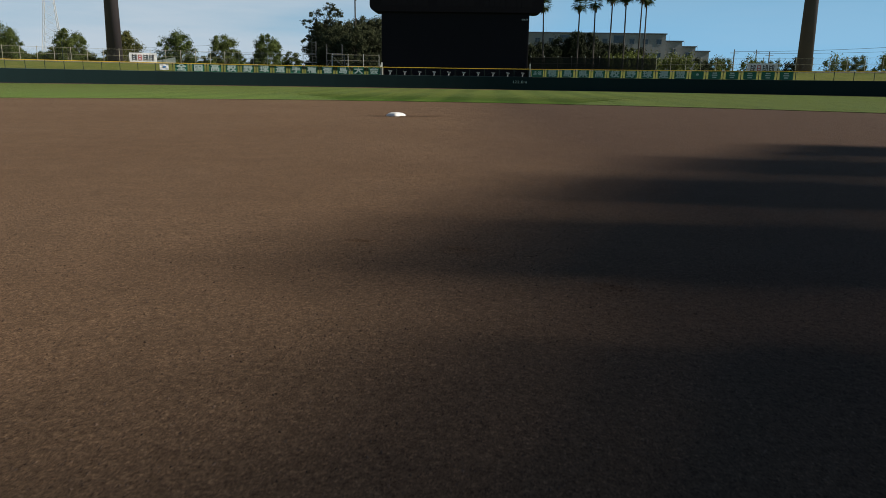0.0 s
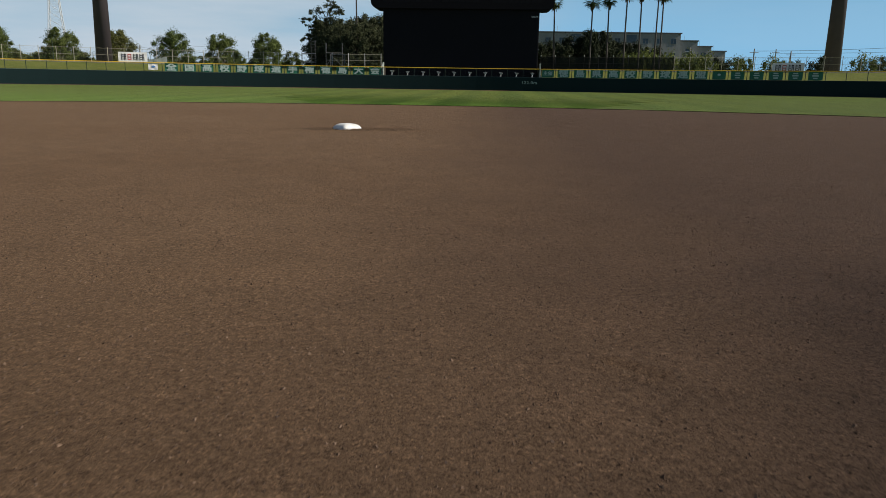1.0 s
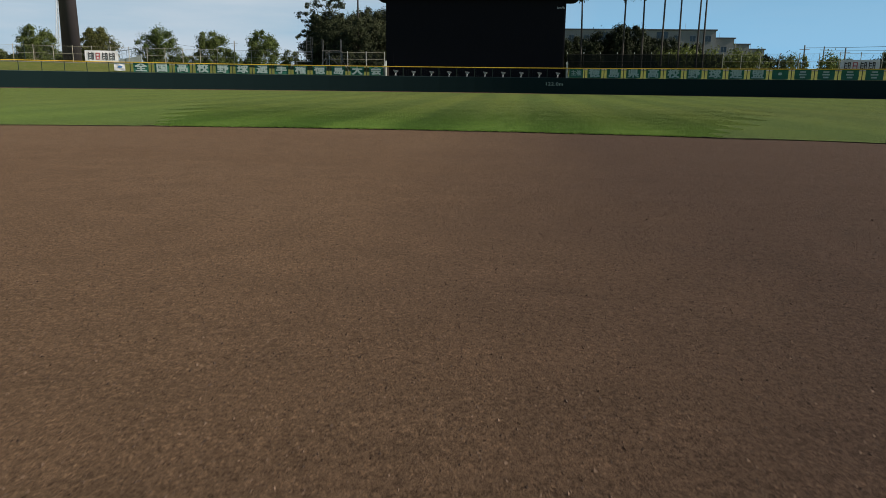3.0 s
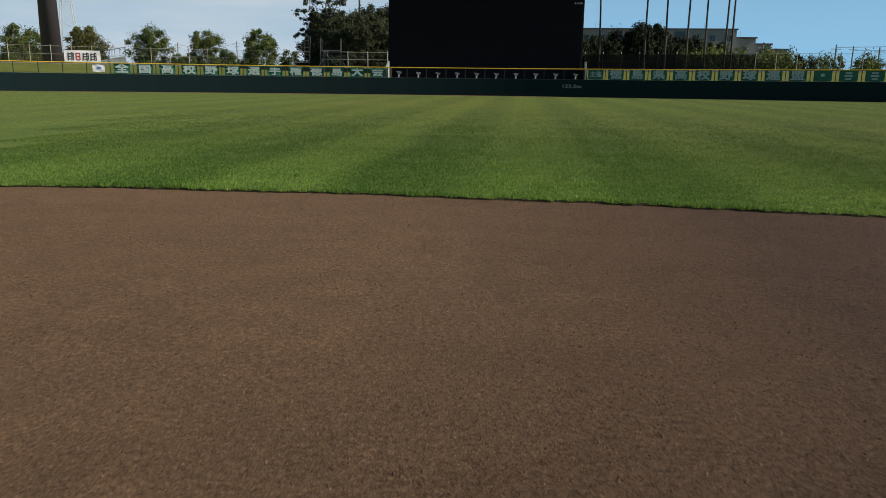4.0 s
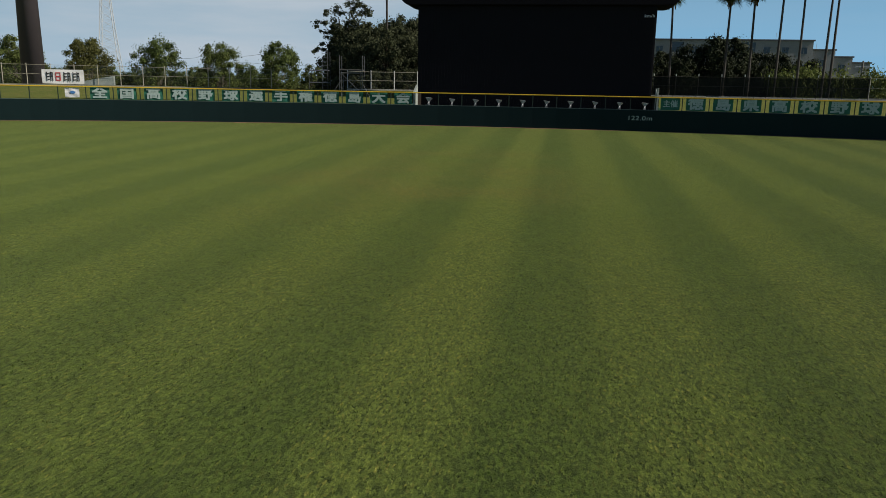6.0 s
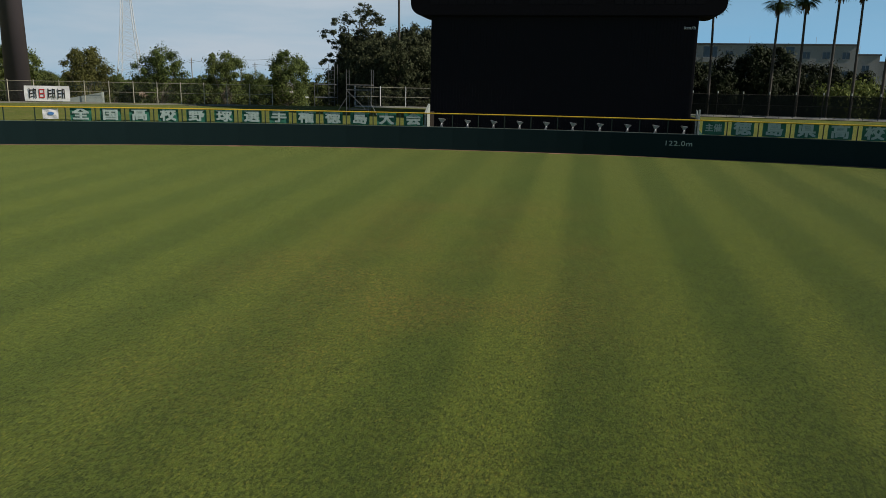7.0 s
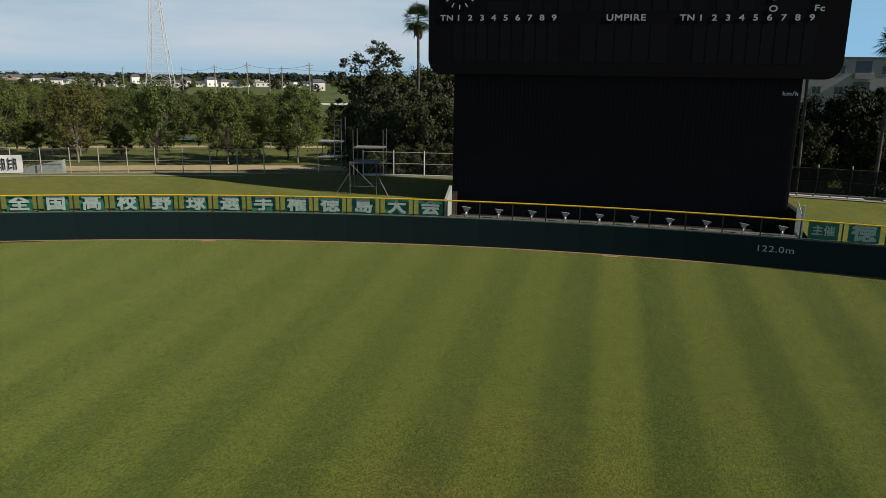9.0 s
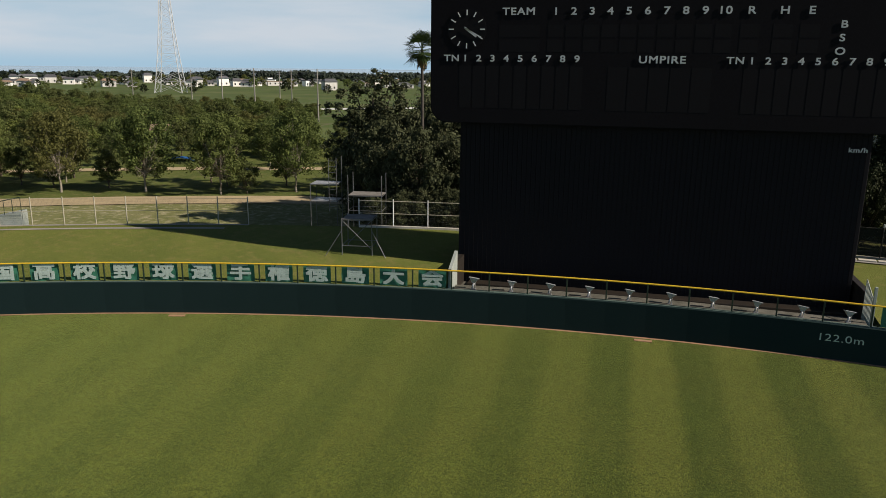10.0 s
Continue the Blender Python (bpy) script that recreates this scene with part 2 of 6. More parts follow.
def turf():
    m, nt, bsdf = shader("mown_turf")
    pos = nt.nodes.new("ShaderNodeNewGeometry").outputs["Position"]
    # below the long blades, shade between them is put into the turf colour
    at = nt.nodes.new("ShaderNodeSeparateXYZ")
    nt.links.new(pos, at.inputs[0])
    sod = math_node(nt, "MULTIPLY", stretch(nt, math_node(nt, "ABSOLUTE", math_node(nt, "SUBTRACT", at.outputs["X"], 0.9)), 8.0, 5.5), stretch(nt, at.outputs["Y"], 27.0, 17.0))
    col = turf_colour(nt, pos)
    nt.links.new(mixed(nt, sod, col, mixed(nt, 1.0, col, (0.76, 0.74, 0.74), "MULTIPLY")), bsdf.inputs["Base Color"])
    bsdf.inputs["Roughness"].default_value = 0.85
    bsdf.inputs["Specular IOR Level"].default_value = 0.15
    bsdf.inputs["Sheen Weight"].default_value, bsdf.inputs["Sheen Roughness"].default_value = 0.22, 0.3
    bsdf.inputs["Sheen Tint"].default_value = (0.74, 1.0, 0.30, 1)
    bn = node(nt, "Bump", Strength=1.0, Distance=0.03)
    h = math_node(nt, "ADD", noise_of(nt, pos, 55.0, 5.0, 0.7), math_node(nt, "MULTIPLY", noise_of(nt, pos, 9.0, 3.0), 0.7))
    nt.links.new(h, bn.inputs["Height"])
    nt.links.new(bn.outputs["Normal"], bsdf.inputs["Normal"])
    return m


def blade_mat():
    m, nt, bsdf = shader("grass_blades")
    geo = nt.nodes.new("ShaderNodeNewGeometry")
    col = turf_colour(nt, geo.outputs["Position"])
    along = nt.nodes.new("ShaderNodeSeparateXYZ")
    nt.links.new(geo.outputs["Position"], along.inputs[0])
    # dense sod by the lip; sparse blades beyond painted darker to replace missing shade
    col = mixed(nt, math_node(nt, "MULTIPLY", stretch(nt, along.outputs["Y"], 13.2, 17.5), math_node(nt, "ADD", math_node(nt, "MULTIPLY", stretch(nt, along.outputs["Y"], 28.0, 22.0), 0.4), 0.5)), col, mixed(nt, 1.0, col, (0.72, 0.70, 0.66), "MULTIPLY"))
    # blades brightened to offset the shade they cast on each other
    col = mixed(nt, 1.0, col, mixed(nt, geo.outputs["Random Per Island"], (1.85, 1.95, 2.4), (2.9, 2.95, 4.3)), "MULTIPLY")
    nt.links.new(col, bsdf.inputs["Base Color"])
    bsdf.inputs["Roughness"].default_value = 0.55
    bsdf.inputs["Specular IOR Level"].default_value = 0.3
    bsdf.inputs["Sheen Weight"].default_value, bsdf.inputs["Sheen Roughness"].default_value = 0.22, 0.3
    bsdf.inputs["Sheen Tint"].default_value = (0.74, 1.0, 0.30, 1)
    tr = nt.nodes.new("ShaderNodeBsdfTranslucent")
    nt.links.new(col, tr.inputs["Color"])
    mx = nt.nodes.new("ShaderNodeMixShader")
    mx.inputs["Fac"].default_value = 0.4
    nt.links.new(bsdf.outputs[0], mx.inputs[1])
    nt.links.new(tr.outputs[0], mx.inputs[2])
    nt.links.new(mx.outputs[0], nt.nodes["Material Output"].inputs["Surface"])
    return m


def dirt():
    m, nt, bsdf = shader("infield_soil")
    pos = nt.nodes.new("ShaderNodeNewGeometry").outputs["Position"]
    big = stretch(nt, noise_of(nt, pos, 0.25, 4.0), 0.35, 0.65)
    mid = stretch(nt, noise_of(nt, pos, 3.0, 5.0), 0.3, 0.7)
    coarse = noise_of(nt, pos, 45.0, 6.0, 0.8)
    fine = noise_of(nt, pos, 170.0, 5.0, 0.8)
    col = mixed(nt, big, (0.112, 0.0705, 0.0408), (0.131, 0.0850, 0.0508))
    # soil darker on the first-base side
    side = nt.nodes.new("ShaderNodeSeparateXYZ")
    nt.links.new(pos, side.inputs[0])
    dark_strip = stretch(nt, math_node(nt, "ADD", side.outputs["X"], math_node(nt, "MULTIPLY", noise_of(nt, pos, 0.6, 4.0), 1.6)), 2.0, 4.2)
    col = mixed(nt, math_node(nt, "MULTIPLY", dark_strip, 0.85), col, (0.047, 0.030, 0.024))
    # damp, freshly turned soil on both sides of the base
    sep = nt.nodes.new("ShaderNodeSeparateXYZ")
    nt.links.new(pos, sep.inputs[0])
    ex = math_node(nt, "MULTIPLY", math_node(nt, "SUBTRACT", sep.outputs["X"], 0.15), 0.9)
    ey = math_node(nt, "MULTIPLY", math_node(nt, "SUBTRACT", sep.outputs["Y"], 0.25), 2.4)
    near = math_node(nt, "SUBTRACT", 1.0, math_node(nt, "ADD", math_node(nt, "MULTIPLY", ex, ex), math_node(nt, "MULTIPLY", ey, ey)), True)
    damp = math_node(nt, "MULTIPLY", stretch(nt, near, 0.0, 0.45), stretch(nt, noise_of(nt, pos, 5.0, 4.0), 0.36, 0.55))
    col = mixed(nt, math_node(nt, "MULTIPLY", damp, 0.8), col, (0.034, 0.021, 0.014))
    # damp soil turned up by a heel drag; spike marks painted dark as their shade
    for ax, ay, bx, by, wide in ((0.70, 0.70, 1.13, 0.02, 0.024), (0.55, 0.71, 0.74, 0.71, 0.022), (1.413, -0.273, 1.449, -0.287, 0.006), (1.449, -0.287, 1.490, -0.320, 0.01), (1.408, -0.316, 1.462, -0.355, 0.006), (1.946, -0.572, 1.963, -0.611, 0.008), (1.963, -0.611, 1.996, -0.636, 0.008), (1.951, -0.654, 1.978, -0.678, 0.01), (2.031, -0.680, 2.041, -0.707, 0.009)):
        px, py = bx - ax, by - ay
        qx, qy = math_node(nt, "SUBTRACT", sep.outputs["X"], ax), math_node(nt, "SUBTRACT", sep.outputs["Y"], ay)
        along = math_node(nt, "ADD", math_node(nt, "MULTIPLY", qx, px / (px * px + py * py)), math_node(nt, "MULTIPLY", qy, py / (px * px + py * py)), True)
        ox = math_node(nt, "SUBTRACT", qx, math_node(nt, "MULTIPLY", along, px))
        oy = math_node(nt, "SUBTRACT", qy, math_node(nt, "MULTIPLY", along, py))
        off = math_node(nt, "SQRT", math_node(nt, "ADD", math_node(nt, "MULTIPLY", ox, ox), math_node(nt, "MULTIPLY", oy, oy)))
        ragged = math_node(nt, "ADD", off, math_node(nt, "MULTIPLY", math_node(nt, "SUBTRACT", coarse, 0.5), wide * 0.9))
        col = mixed(nt, math_node(nt, "MULTIPLY", stretch(nt, ragged, wide, wide * 0.6), 0.6 if wide == 0.022 else 0.85), col, (0.026, 0.016, 0.011))
    col = mixed(nt, 0.35, col, mixed(nt, 1.0, col, mixed(nt, mid, (0.6, 0.6, 0.6), (1.35, 1.3, 1.3)), "MULTIPLY"))
    grain = stretch(nt, math_node(nt, "ADD", math_node(nt, "MULTIPLY", coarse, 0.45), math_node(nt, "MULTIPLY", fine, 0.55)), 0.42, 0.585)
    col = mixed(nt, 0.85, col, mixed(nt, 1.0, col, mixed(nt, grain, (0.25, 0.22, 0.20), (1.7, 1.7, 1.7)), "MULTIPLY"))
    cell = node(nt, "TexVoronoi", Scale=190.0)
    nt.links.new(pos, cell.inputs["Vector"])
    pick = nt.nodes.new("ShaderNodeSeparateColor")
    nt.links.new(cell.outputs["Color"], pick.inputs[0])
    col = mixed(nt, math_node(nt, "MULTIPLY", stretch(nt, pick.outputs[0], 0.80, 0.95), 0.6), col, mixed(nt, 1.0, col, (2.0, 1.95, 1.85), "MULTIPLY"))
    col = mixed(nt, math_node(nt, "MULTIPLY", stretch(nt, pick.outputs[1], 0.75, 0.9), 0.62), col, mixed(nt, 1.0, col, (0.38, 0.36, 0.35), "MULTIPLY"))
    nt.links.new(col, bsdf.inputs["Base Color"])
    bsdf.inputs["Roughness"].default_value = 0.95
    bsdf.inputs["Specular IOR Level"].default_value = 0.1
    bsdf.inputs["Sheen Weight"].default_value, bsdf.inputs["Sheen Roughness"].default_value = 0.105, 0.4
    bsdf.inputs["Sheen Tint"].default_value = (1.0, 0.66, 0.42, 1)
    bn = node(nt, "Bump", Strength=1.0, Distance=0.006)
    nt.links.new(math_node(nt, "ADD", math_node(nt, "ADD", fine, math_node(nt, "MULTIPLY", coarse, 0.6)), math_node(nt, "MULTIPLY", pick.outputs[2], 0.35)), bn.inputs["Height"])
    nt.links.new(bn.outputs["Normal"], bsdf.inputs["Normal"])
    return m


def field_mat():
    """Farmland: green strips of paddies between paths."""
    m, nt, bsdf = shader("farmland")
    pos = nt.nodes.new("ShaderNodeNewGeometry").outputs["Position"]
    br = node(nt, "TexBrick", Scale=0.022, Mortar_Size=0.012, Color1=(0.075, 0.118, 0.034, 1), Color2=(0.12, 0.145, 0.05, 1), Mortar=(0.16, 0.14, 0.085, 1))
    nt.links.new(pos, br.inputs["Vector"])
    n = stretch(nt, noise_of(nt, pos, 0.05, 5.0), 0.35, 0.65)
    col = mixed(nt, n, br.outputs["Color"], (0.07, 0.10, 0.034))
    nt.links.new(col, bsdf.inputs["Base Color"])
    bsdf.inputs["Roughness"].default_value = 0.9
    bsdf.inputs["Specular IOR Level"].default_value = 0.1
    return m


def ground_grass(name, a, b, c):
    m, nt, bsdf = shader(name)
    pos = nt.nodes.new("ShaderNodeNewGeometry").outputs["Position"]
    col = mixed(nt, stretch(nt, noise_of(nt, pos, 0.3, 5.0), 0.35, 0.65), a, b)
    col = mixed(nt, stretch(nt, noise_of(nt, pos, 1.7, 5.0), 0.5, 0.75), col, c)
    mott = stretch(nt, noise_of(nt, pos, 12.0, 6.0, 0.7), 0.3, 0.7)
    col = mixed(nt, 0.5, col, mixed(nt, 1.0, col, mixed(nt, mott, (0.5, 0.5, 0.5), (1.45, 1.45, 1.45)), "MULTIPLY"))
    nt.links.new(col, bsdf.inputs["Base Color"])
    bsdf.inputs["Roughness"].default_value = 0.9
    bsdf.inputs["Specular IOR Level"].default_value = 0.1
    bn = node(nt, "Bump", Strength=0.8, Distance=0.05)
    nt.links.new(noise_of(nt, pos, 16.0, 5.0, 0.7), bn.inputs["Height"])
    nt.links.new(bn.outputs["Normal"], bsdf.inputs["Normal"])
    return m


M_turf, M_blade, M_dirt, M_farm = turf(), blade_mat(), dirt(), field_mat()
M_bank = ground_grass("bank_grass", (0.142, 0.160, 0.038), (0.110, 0.135, 0.032), (0.175, 0.165, 0.054))
M_park = ground_grass("park_grass", (0.112, 0.136, 0.036), (0.08, 0.106, 0.028), (0.16, 0.15, 0.06))
M_straw = ground_grass("dry_straw_grass", (0.22, 0.218, 0.098), (0.145, 0.165, 0.055), (0.43, 0.39, 0.25))
M_path = surface("sandy_path", (0.44, 0.35, 0.205), (0.34, 0.27, 0.16), 0.6, 8.0, 0.95, 0.4)
M_base_white = surface("base_canvas", (0.82, 0.82, 0.8), (0.72, 0.71, 0.68), 6, 220, 0.6, 0.25, depth=0.002)
M_pad = surface("dark_green_wall_padding", (0.008, 0.021, 0.022), (0.010, 0.025, 0.026), 0.8, 25, 0.8, 0.06, vary=0.03, spec=0.12)
M_pad_top = surface("grey_green_coping", (0.10, 0.15, 0.13), (0.07, 0.11, 0.1), 3, 40, 0.7, 0.1)
M_post = surface("dark_green_fence_paint", (0.012, 0.028, 0.016), (0.018, 0.035, 0.02), 4, 60, 0.5, 0.05)
M_yellow = surface("yellow_rail_padding", (0.78, 0.50, 0.03), (0.66, 0.42, 0.03), 2, 30, 0.5, 0.1)
M_wire = surface("galvanised_wire", (0.10, 0.12, 0.10), (0.14, 0.15, 0.13), 8, 60, 0.5, 0.0, metal=0.4)
M_cloth = surface("green_banner_cloth", (0.018, 0.135, 0.088), (0.026, 0.165, 0.10), 3, 90, 0.75, 0.2)
M_letter = surface("white_banner_lettering", (0.46, 0.57, 0.53), (0.37, 0.48, 0.44), 3, 90, 0.75, 0.1)
M_white_cloth = surface("white_banner_cloth", (0.8, 0.8, 0.79), (0.7, 0.7, 0.7), 2, 60, 0.75, 0.15)
M_ink = surface("black_print", (0.015, 0.015, 0.017), (0.02, 0.02, 0.022), 5, 60, 0.7, 0)
M_red = surface("red_print", (0.5, 0.02, 0.025), (0.42, 0.02, 0.02), 5, 60, 0.7, 0)
M_blue = surface("blue_print", (0.06, 0.2, 0.5), (0.08, 0.24, 0.55), 5, 60, 0.7, 0)
M_clay = surface("red_clay_edging", (0.38, 0.22, 0.13), (0.30, 0.18, 0.11), 2, 40, 0.95, 0.4)
M_concrete = surface("weathered_concrete", (0.30, 0.28, 0.25), (0.22, 0.21, 0.19), 0.9, 25, 0.9, 0.3)
M_pale = surface("pale_painted_sheet", (0.36, 0.40, 0.37), (0.28, 0.32, 0.30), 1.5, 30, 0.6, 0.1)
M_board = surface("matt_black_scoreboard", (0.0082, 0.0077, 0.0094), (0.0096, 0.0091, 0.0111), 0.5, 12, 0.85, 0.03, spec=0.08)
M_screen = surface("black_display_face", (0.0135, 0.0128, 0.0152), (0.0155, 0.0147, 0.0175), 0.5, 12, 0.85, 0.02, spec=0.08)
M_fin = surface("deep_black_fins", (0.0095, 0.009, 0.0105), (0.0115, 0.011, 0.0125), 1, 12, 0.9, 0, spec=0.04)
M_panel = surface("display_modules", (0.0088, 0.0084, 0.0101), (0.0101, 0.0097, 0.0115), 1.0, 30, 0.75, 0.03, spec=0.1, vary=0.06)
M_sign = surface("grey_white_characters", (0.66, 0.67, 0.68), (0.56, 0.57, 0.58), 3, 50, 0.7, 0)
M_pole = surface("brown_steel_mast", (0.060, 0.050, 0.056), (0.048, 0.041, 0.047), 0.5, 18, 0.55, 0.1)
M_steel = surface("galvanised_steel", (0.42, 0.43, 0.44), (0.30, 0.31, 0.32), 3, 40, 0.45, 0.1, metal=0.7)
M_lamp = surface("silver_lamp_housing", (0.44, 0.45, 0.46), (0.32, 0.33, 0.34), 5, 60, 0.4, 0.05, metal=0.3)
M_glass = surface("lamp_glass", (0.75, 0.78, 0.8), (0.7, 0.72, 0.75), 4, 60, 0.15, 0)
M_dark_mesh = surface("dark_windscreen_mesh", (0.013, 0.016, 0.015), (0.019, 0.022, 0.02), 2, 60, 0.9, 0.1, spec=0.08)
M_dark_post = surface("dark_brown_fence_post", (0.05, 0.046, 0.042), (0.035, 0.033, 0.03), 3, 40, 0.7, 0.1, spec=0.2)
M_fence = surface("weathered_cream_fence_post", (0.46, 0.43, 0.34), (0.34, 0.32, 0.25), 3, 40, 0.8, 0.1)
M_bark = surface("tree_bark", (0.11, 0.085, 0.062), (0.07, 0.055, 0.042), 3, 30, 0.95, 0.6, depth=0.03)
M_bark_pale = surface("pale_grey_bark", (0.30, 0.27, 0.22), (0.20, 0.175, 0.14), 3, 30, 0.95, 0.5, depth=0.02)
M_palm_bark = surface("palm_bark", (0.082, 0.073, 0.064), (0.055, 0.05, 0.045), 2, 20, 0.95, 0.6, depth=0.03)
M_leaf = leafy("broad_leaves", (0.045, 0.070, 0.021), (0.180, 0.228, 0.072), (0.132, 0.160, 0.05), through=0.42)
M_leaf_bright = leafy("sunlit_shrub_leaves", (0.06, 0.088, 0.02), (0.19, 0.23, 0.06), (0.14, 0.16, 0.05), through=0.25)
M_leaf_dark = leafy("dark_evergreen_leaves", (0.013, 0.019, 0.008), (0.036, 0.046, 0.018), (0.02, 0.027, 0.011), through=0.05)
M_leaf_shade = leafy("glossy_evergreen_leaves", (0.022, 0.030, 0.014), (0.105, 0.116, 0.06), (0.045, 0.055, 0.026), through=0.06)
M_leaf_rust = leafy("autumn_tinged_leaves", (0.052, 0.066, 0.021), (0.190, 0.200, 0.066), (0.150, 0.140, 0.05), through=0.42)
M_leaf_pine = leafy("pine_needles", (0.040, 0.058, 0.019), (0.145, 0.176, 0.06), (0.110, 0.122, 0.044), through=0.34)
# distance haze is mixed into this leaf colour as a bluish tone
M_leaf_far = leafy("hazy_far_wood_leaves", (0.028, 0.040, 0.030), (0.062, 0.080, 0.060), (0.045, 0.060, 0.048), through=0.1)
M_palm_leaf = leafy("palm_fronds", (0.025, 0.05, 0.015), (0.055, 0.085, 0.025), (0.05, 0.07, 0.02), through=0.25)
M_palm_dead = leafy("dead_palm_skirt", (0.14, 0.10, 0.055), (0.2, 0.15, 0.08), (0.16, 0.11, 0.06), through=0.1)
M_plaster = surface("grey_render", (0.32, 0.32, 0.31), (0.265, 0.265, 0.26), 0.25, 6, 0.85, 0.15, vary=0.1)
M_house = surface("house_plaster", (0.76, 0.75, 0.72), (0.66, 0.65, 0.62), 0.4, 8, 0.85, 0.1, vary=0.3)
M_roof_grey = surface("grey_roof_tiles", (0.075, 0.08, 0.09), (0.115, 0.115, 0.125), 0.8, 6, 0.7, 0.4, vary=0.3)
M_roof_brown = surface("brown_roof", (0.22, 0.15, 0.11), (0.3, 0.22, 0.16), 0.8, 6, 0.8, 0.4)
M_window = surface("window_glass", (0.03, 0.035, 0.04), (0.05, 0.055, 0.06), 1, 10, 0.15, 0)
M_frame = surface("aluminium_frame", (0.26, 0.26, 0.26), (0.2, 0.2, 0.2), 2, 30, 0.5, 0)
M_frame_white = surface("white_enamel", (0.72, 0.73, 0.73), (0.6, 0.61, 0.61), 1, 10, 0.5, 0)
M_pale_stone = surface("pale_concrete_stone", (0.5, 0.48, 0.42), (0.4, 0.385, 0.34), 1.5, 25, 0.9, 0.3, vary=0.12)
M_tarp = surface("blue_tarpaulin", (0.03, 0.2, 0.6), (0.05, 0.28, 0.7), 2, 20, 0.5, 0.4, depth=0.05)
M_pylon = surface("pale_painted_pylon_steel", (0.60, 0.62, 0.63), (0.50, 0.52, 0.54), 0.3, 4, 0.6, 0)
M_cable = surface("dark_cable", (0.06, 0.06, 0.065), (0.08, 0.08, 0.085), 1, 10, 0.6, 0)
M_water = surface("hazy_sea", (0.10, 0.17, 0.24), (0.12, 0.19, 0.26), 0.002, 0.02, 0.1, 0.0)
M_ledge = surface("stained_brown_concrete", (0.150, 0.145, 0.122), (0.06, 0.06, 0.046), 1.1, 22, 0.9, 0.4, wear=0.5)
# near black; on the pit's retaining walls it stands in for shade
M_pit_dark = surface("dark_pit_surface", (0.035, 0.028, 0.022), (0.02, 0.017, 0.014), 1.2, 30, 0.45, 0.5, depth=0.02)
M_thatch = surface("dark_turf_thatch", (0.06, 0.045, 0.022), (0.04, 0.036, 0.016), 6, 60, 0.95, 0.5)
M_wood = surface("weathered_planks", (0.22, 0.21, 0.19), (0.15, 0.14, 0.13), 2, 40, 0.9, 0.3)


def crumbs():
    m, nt, bsdf = shader("soil_crumbs")
    rnd_ = nt.nodes.new("ShaderNodeNewGeometry").outputs["Random Per Island"]
    col = mixed(nt, math_node(nt, "POWER", rnd_, 1.1), (0.045, 0.027, 0.018), (0.20, 0.128, 0.084))
    nt.links.new(col, bsdf.inputs["Base Color"])
    bsdf.inputs["Roughness"].default_value = 0.9
    return m


M_pebble = crumbs()


# ---- building helpers ----
def mesh_of(bm, *materials, smooth=False):
    me = bpy.data.meshes.new("m")
    bm.to_mesh(me)
    bm.free()
    for m in materials:
        me.materials.append(m)
    if smooth:
        me.polygons.foreach_set("use_smooth", [True] * len(me.polygons))
    return me


def put(name, me, parent=None, at=None, label=""):
    ob = new(name, me)
    if at is not None:
        ob.matrix_basis = at
    if parent is not None:
        ob.parent = parent
    if label:
        ob["label"] = label
    return ob


def part(name, bm, material, parent, label="", at=None, smooth=False):
    return put(name, mesh_of(bm, material, smooth=smooth), parent, at, label)


def thing(name, at, label, category, group="", kind=""):
    ob = new(name)
    ob.matrix_basis = at
    ob.empty_display_size = 0.2
    return tagged(ob, label, category, group, kind)


def arrays(name, verts, faces, material):
    me = bpy.data.meshes.new(name)
    me.from_pydata(verts, [], faces)
    me.materials.append(material)
    return me


def box(bm, x0, y0, z0, x1, y1, z1, bevel=0.0):
    r = bmesh.ops.create_cube(bm, size=1, matrix=Matrix.Translation(((x0 + x1) / 2, (y0 + y1) / 2, (z0 + z1) / 2)) @ Matrix.Diagonal((abs(x1 - x0), abs(y1 - y0), abs(z1 - z0), 1)))
    if bevel:
        edges = list({e for v in r["verts"] for e in v.link_edges})
        bmesh.ops.bevel(bm, geom=edges, offset=bevel, segments=2, affect="EDGES", profile=0.5)
    return bm


def tube(bm, a, b, r0, r1=None, seg=8, caps=True):
    a, b = Vector(a), Vector(b)
    way = b - a
    m = Matrix.Translation((a + b) / 2) @ way.to_track_quat("Z", "Y").to_matrix().to_4x4()
    bmesh.ops.create_cone(bm, cap_ends=caps, segments=seg, radius1=r0, radius2=r0 if r1 is None else r1, depth=way.length, matrix=m)
    return bm


def one_box(*a, bevel=0.0):
    return box(bmesh.new(), *a, bevel=bevel)


def one_tube(a, b, r0, r1=None, seg=8):
    return tube(bmesh.new(), a, b, r0, r1, seg)


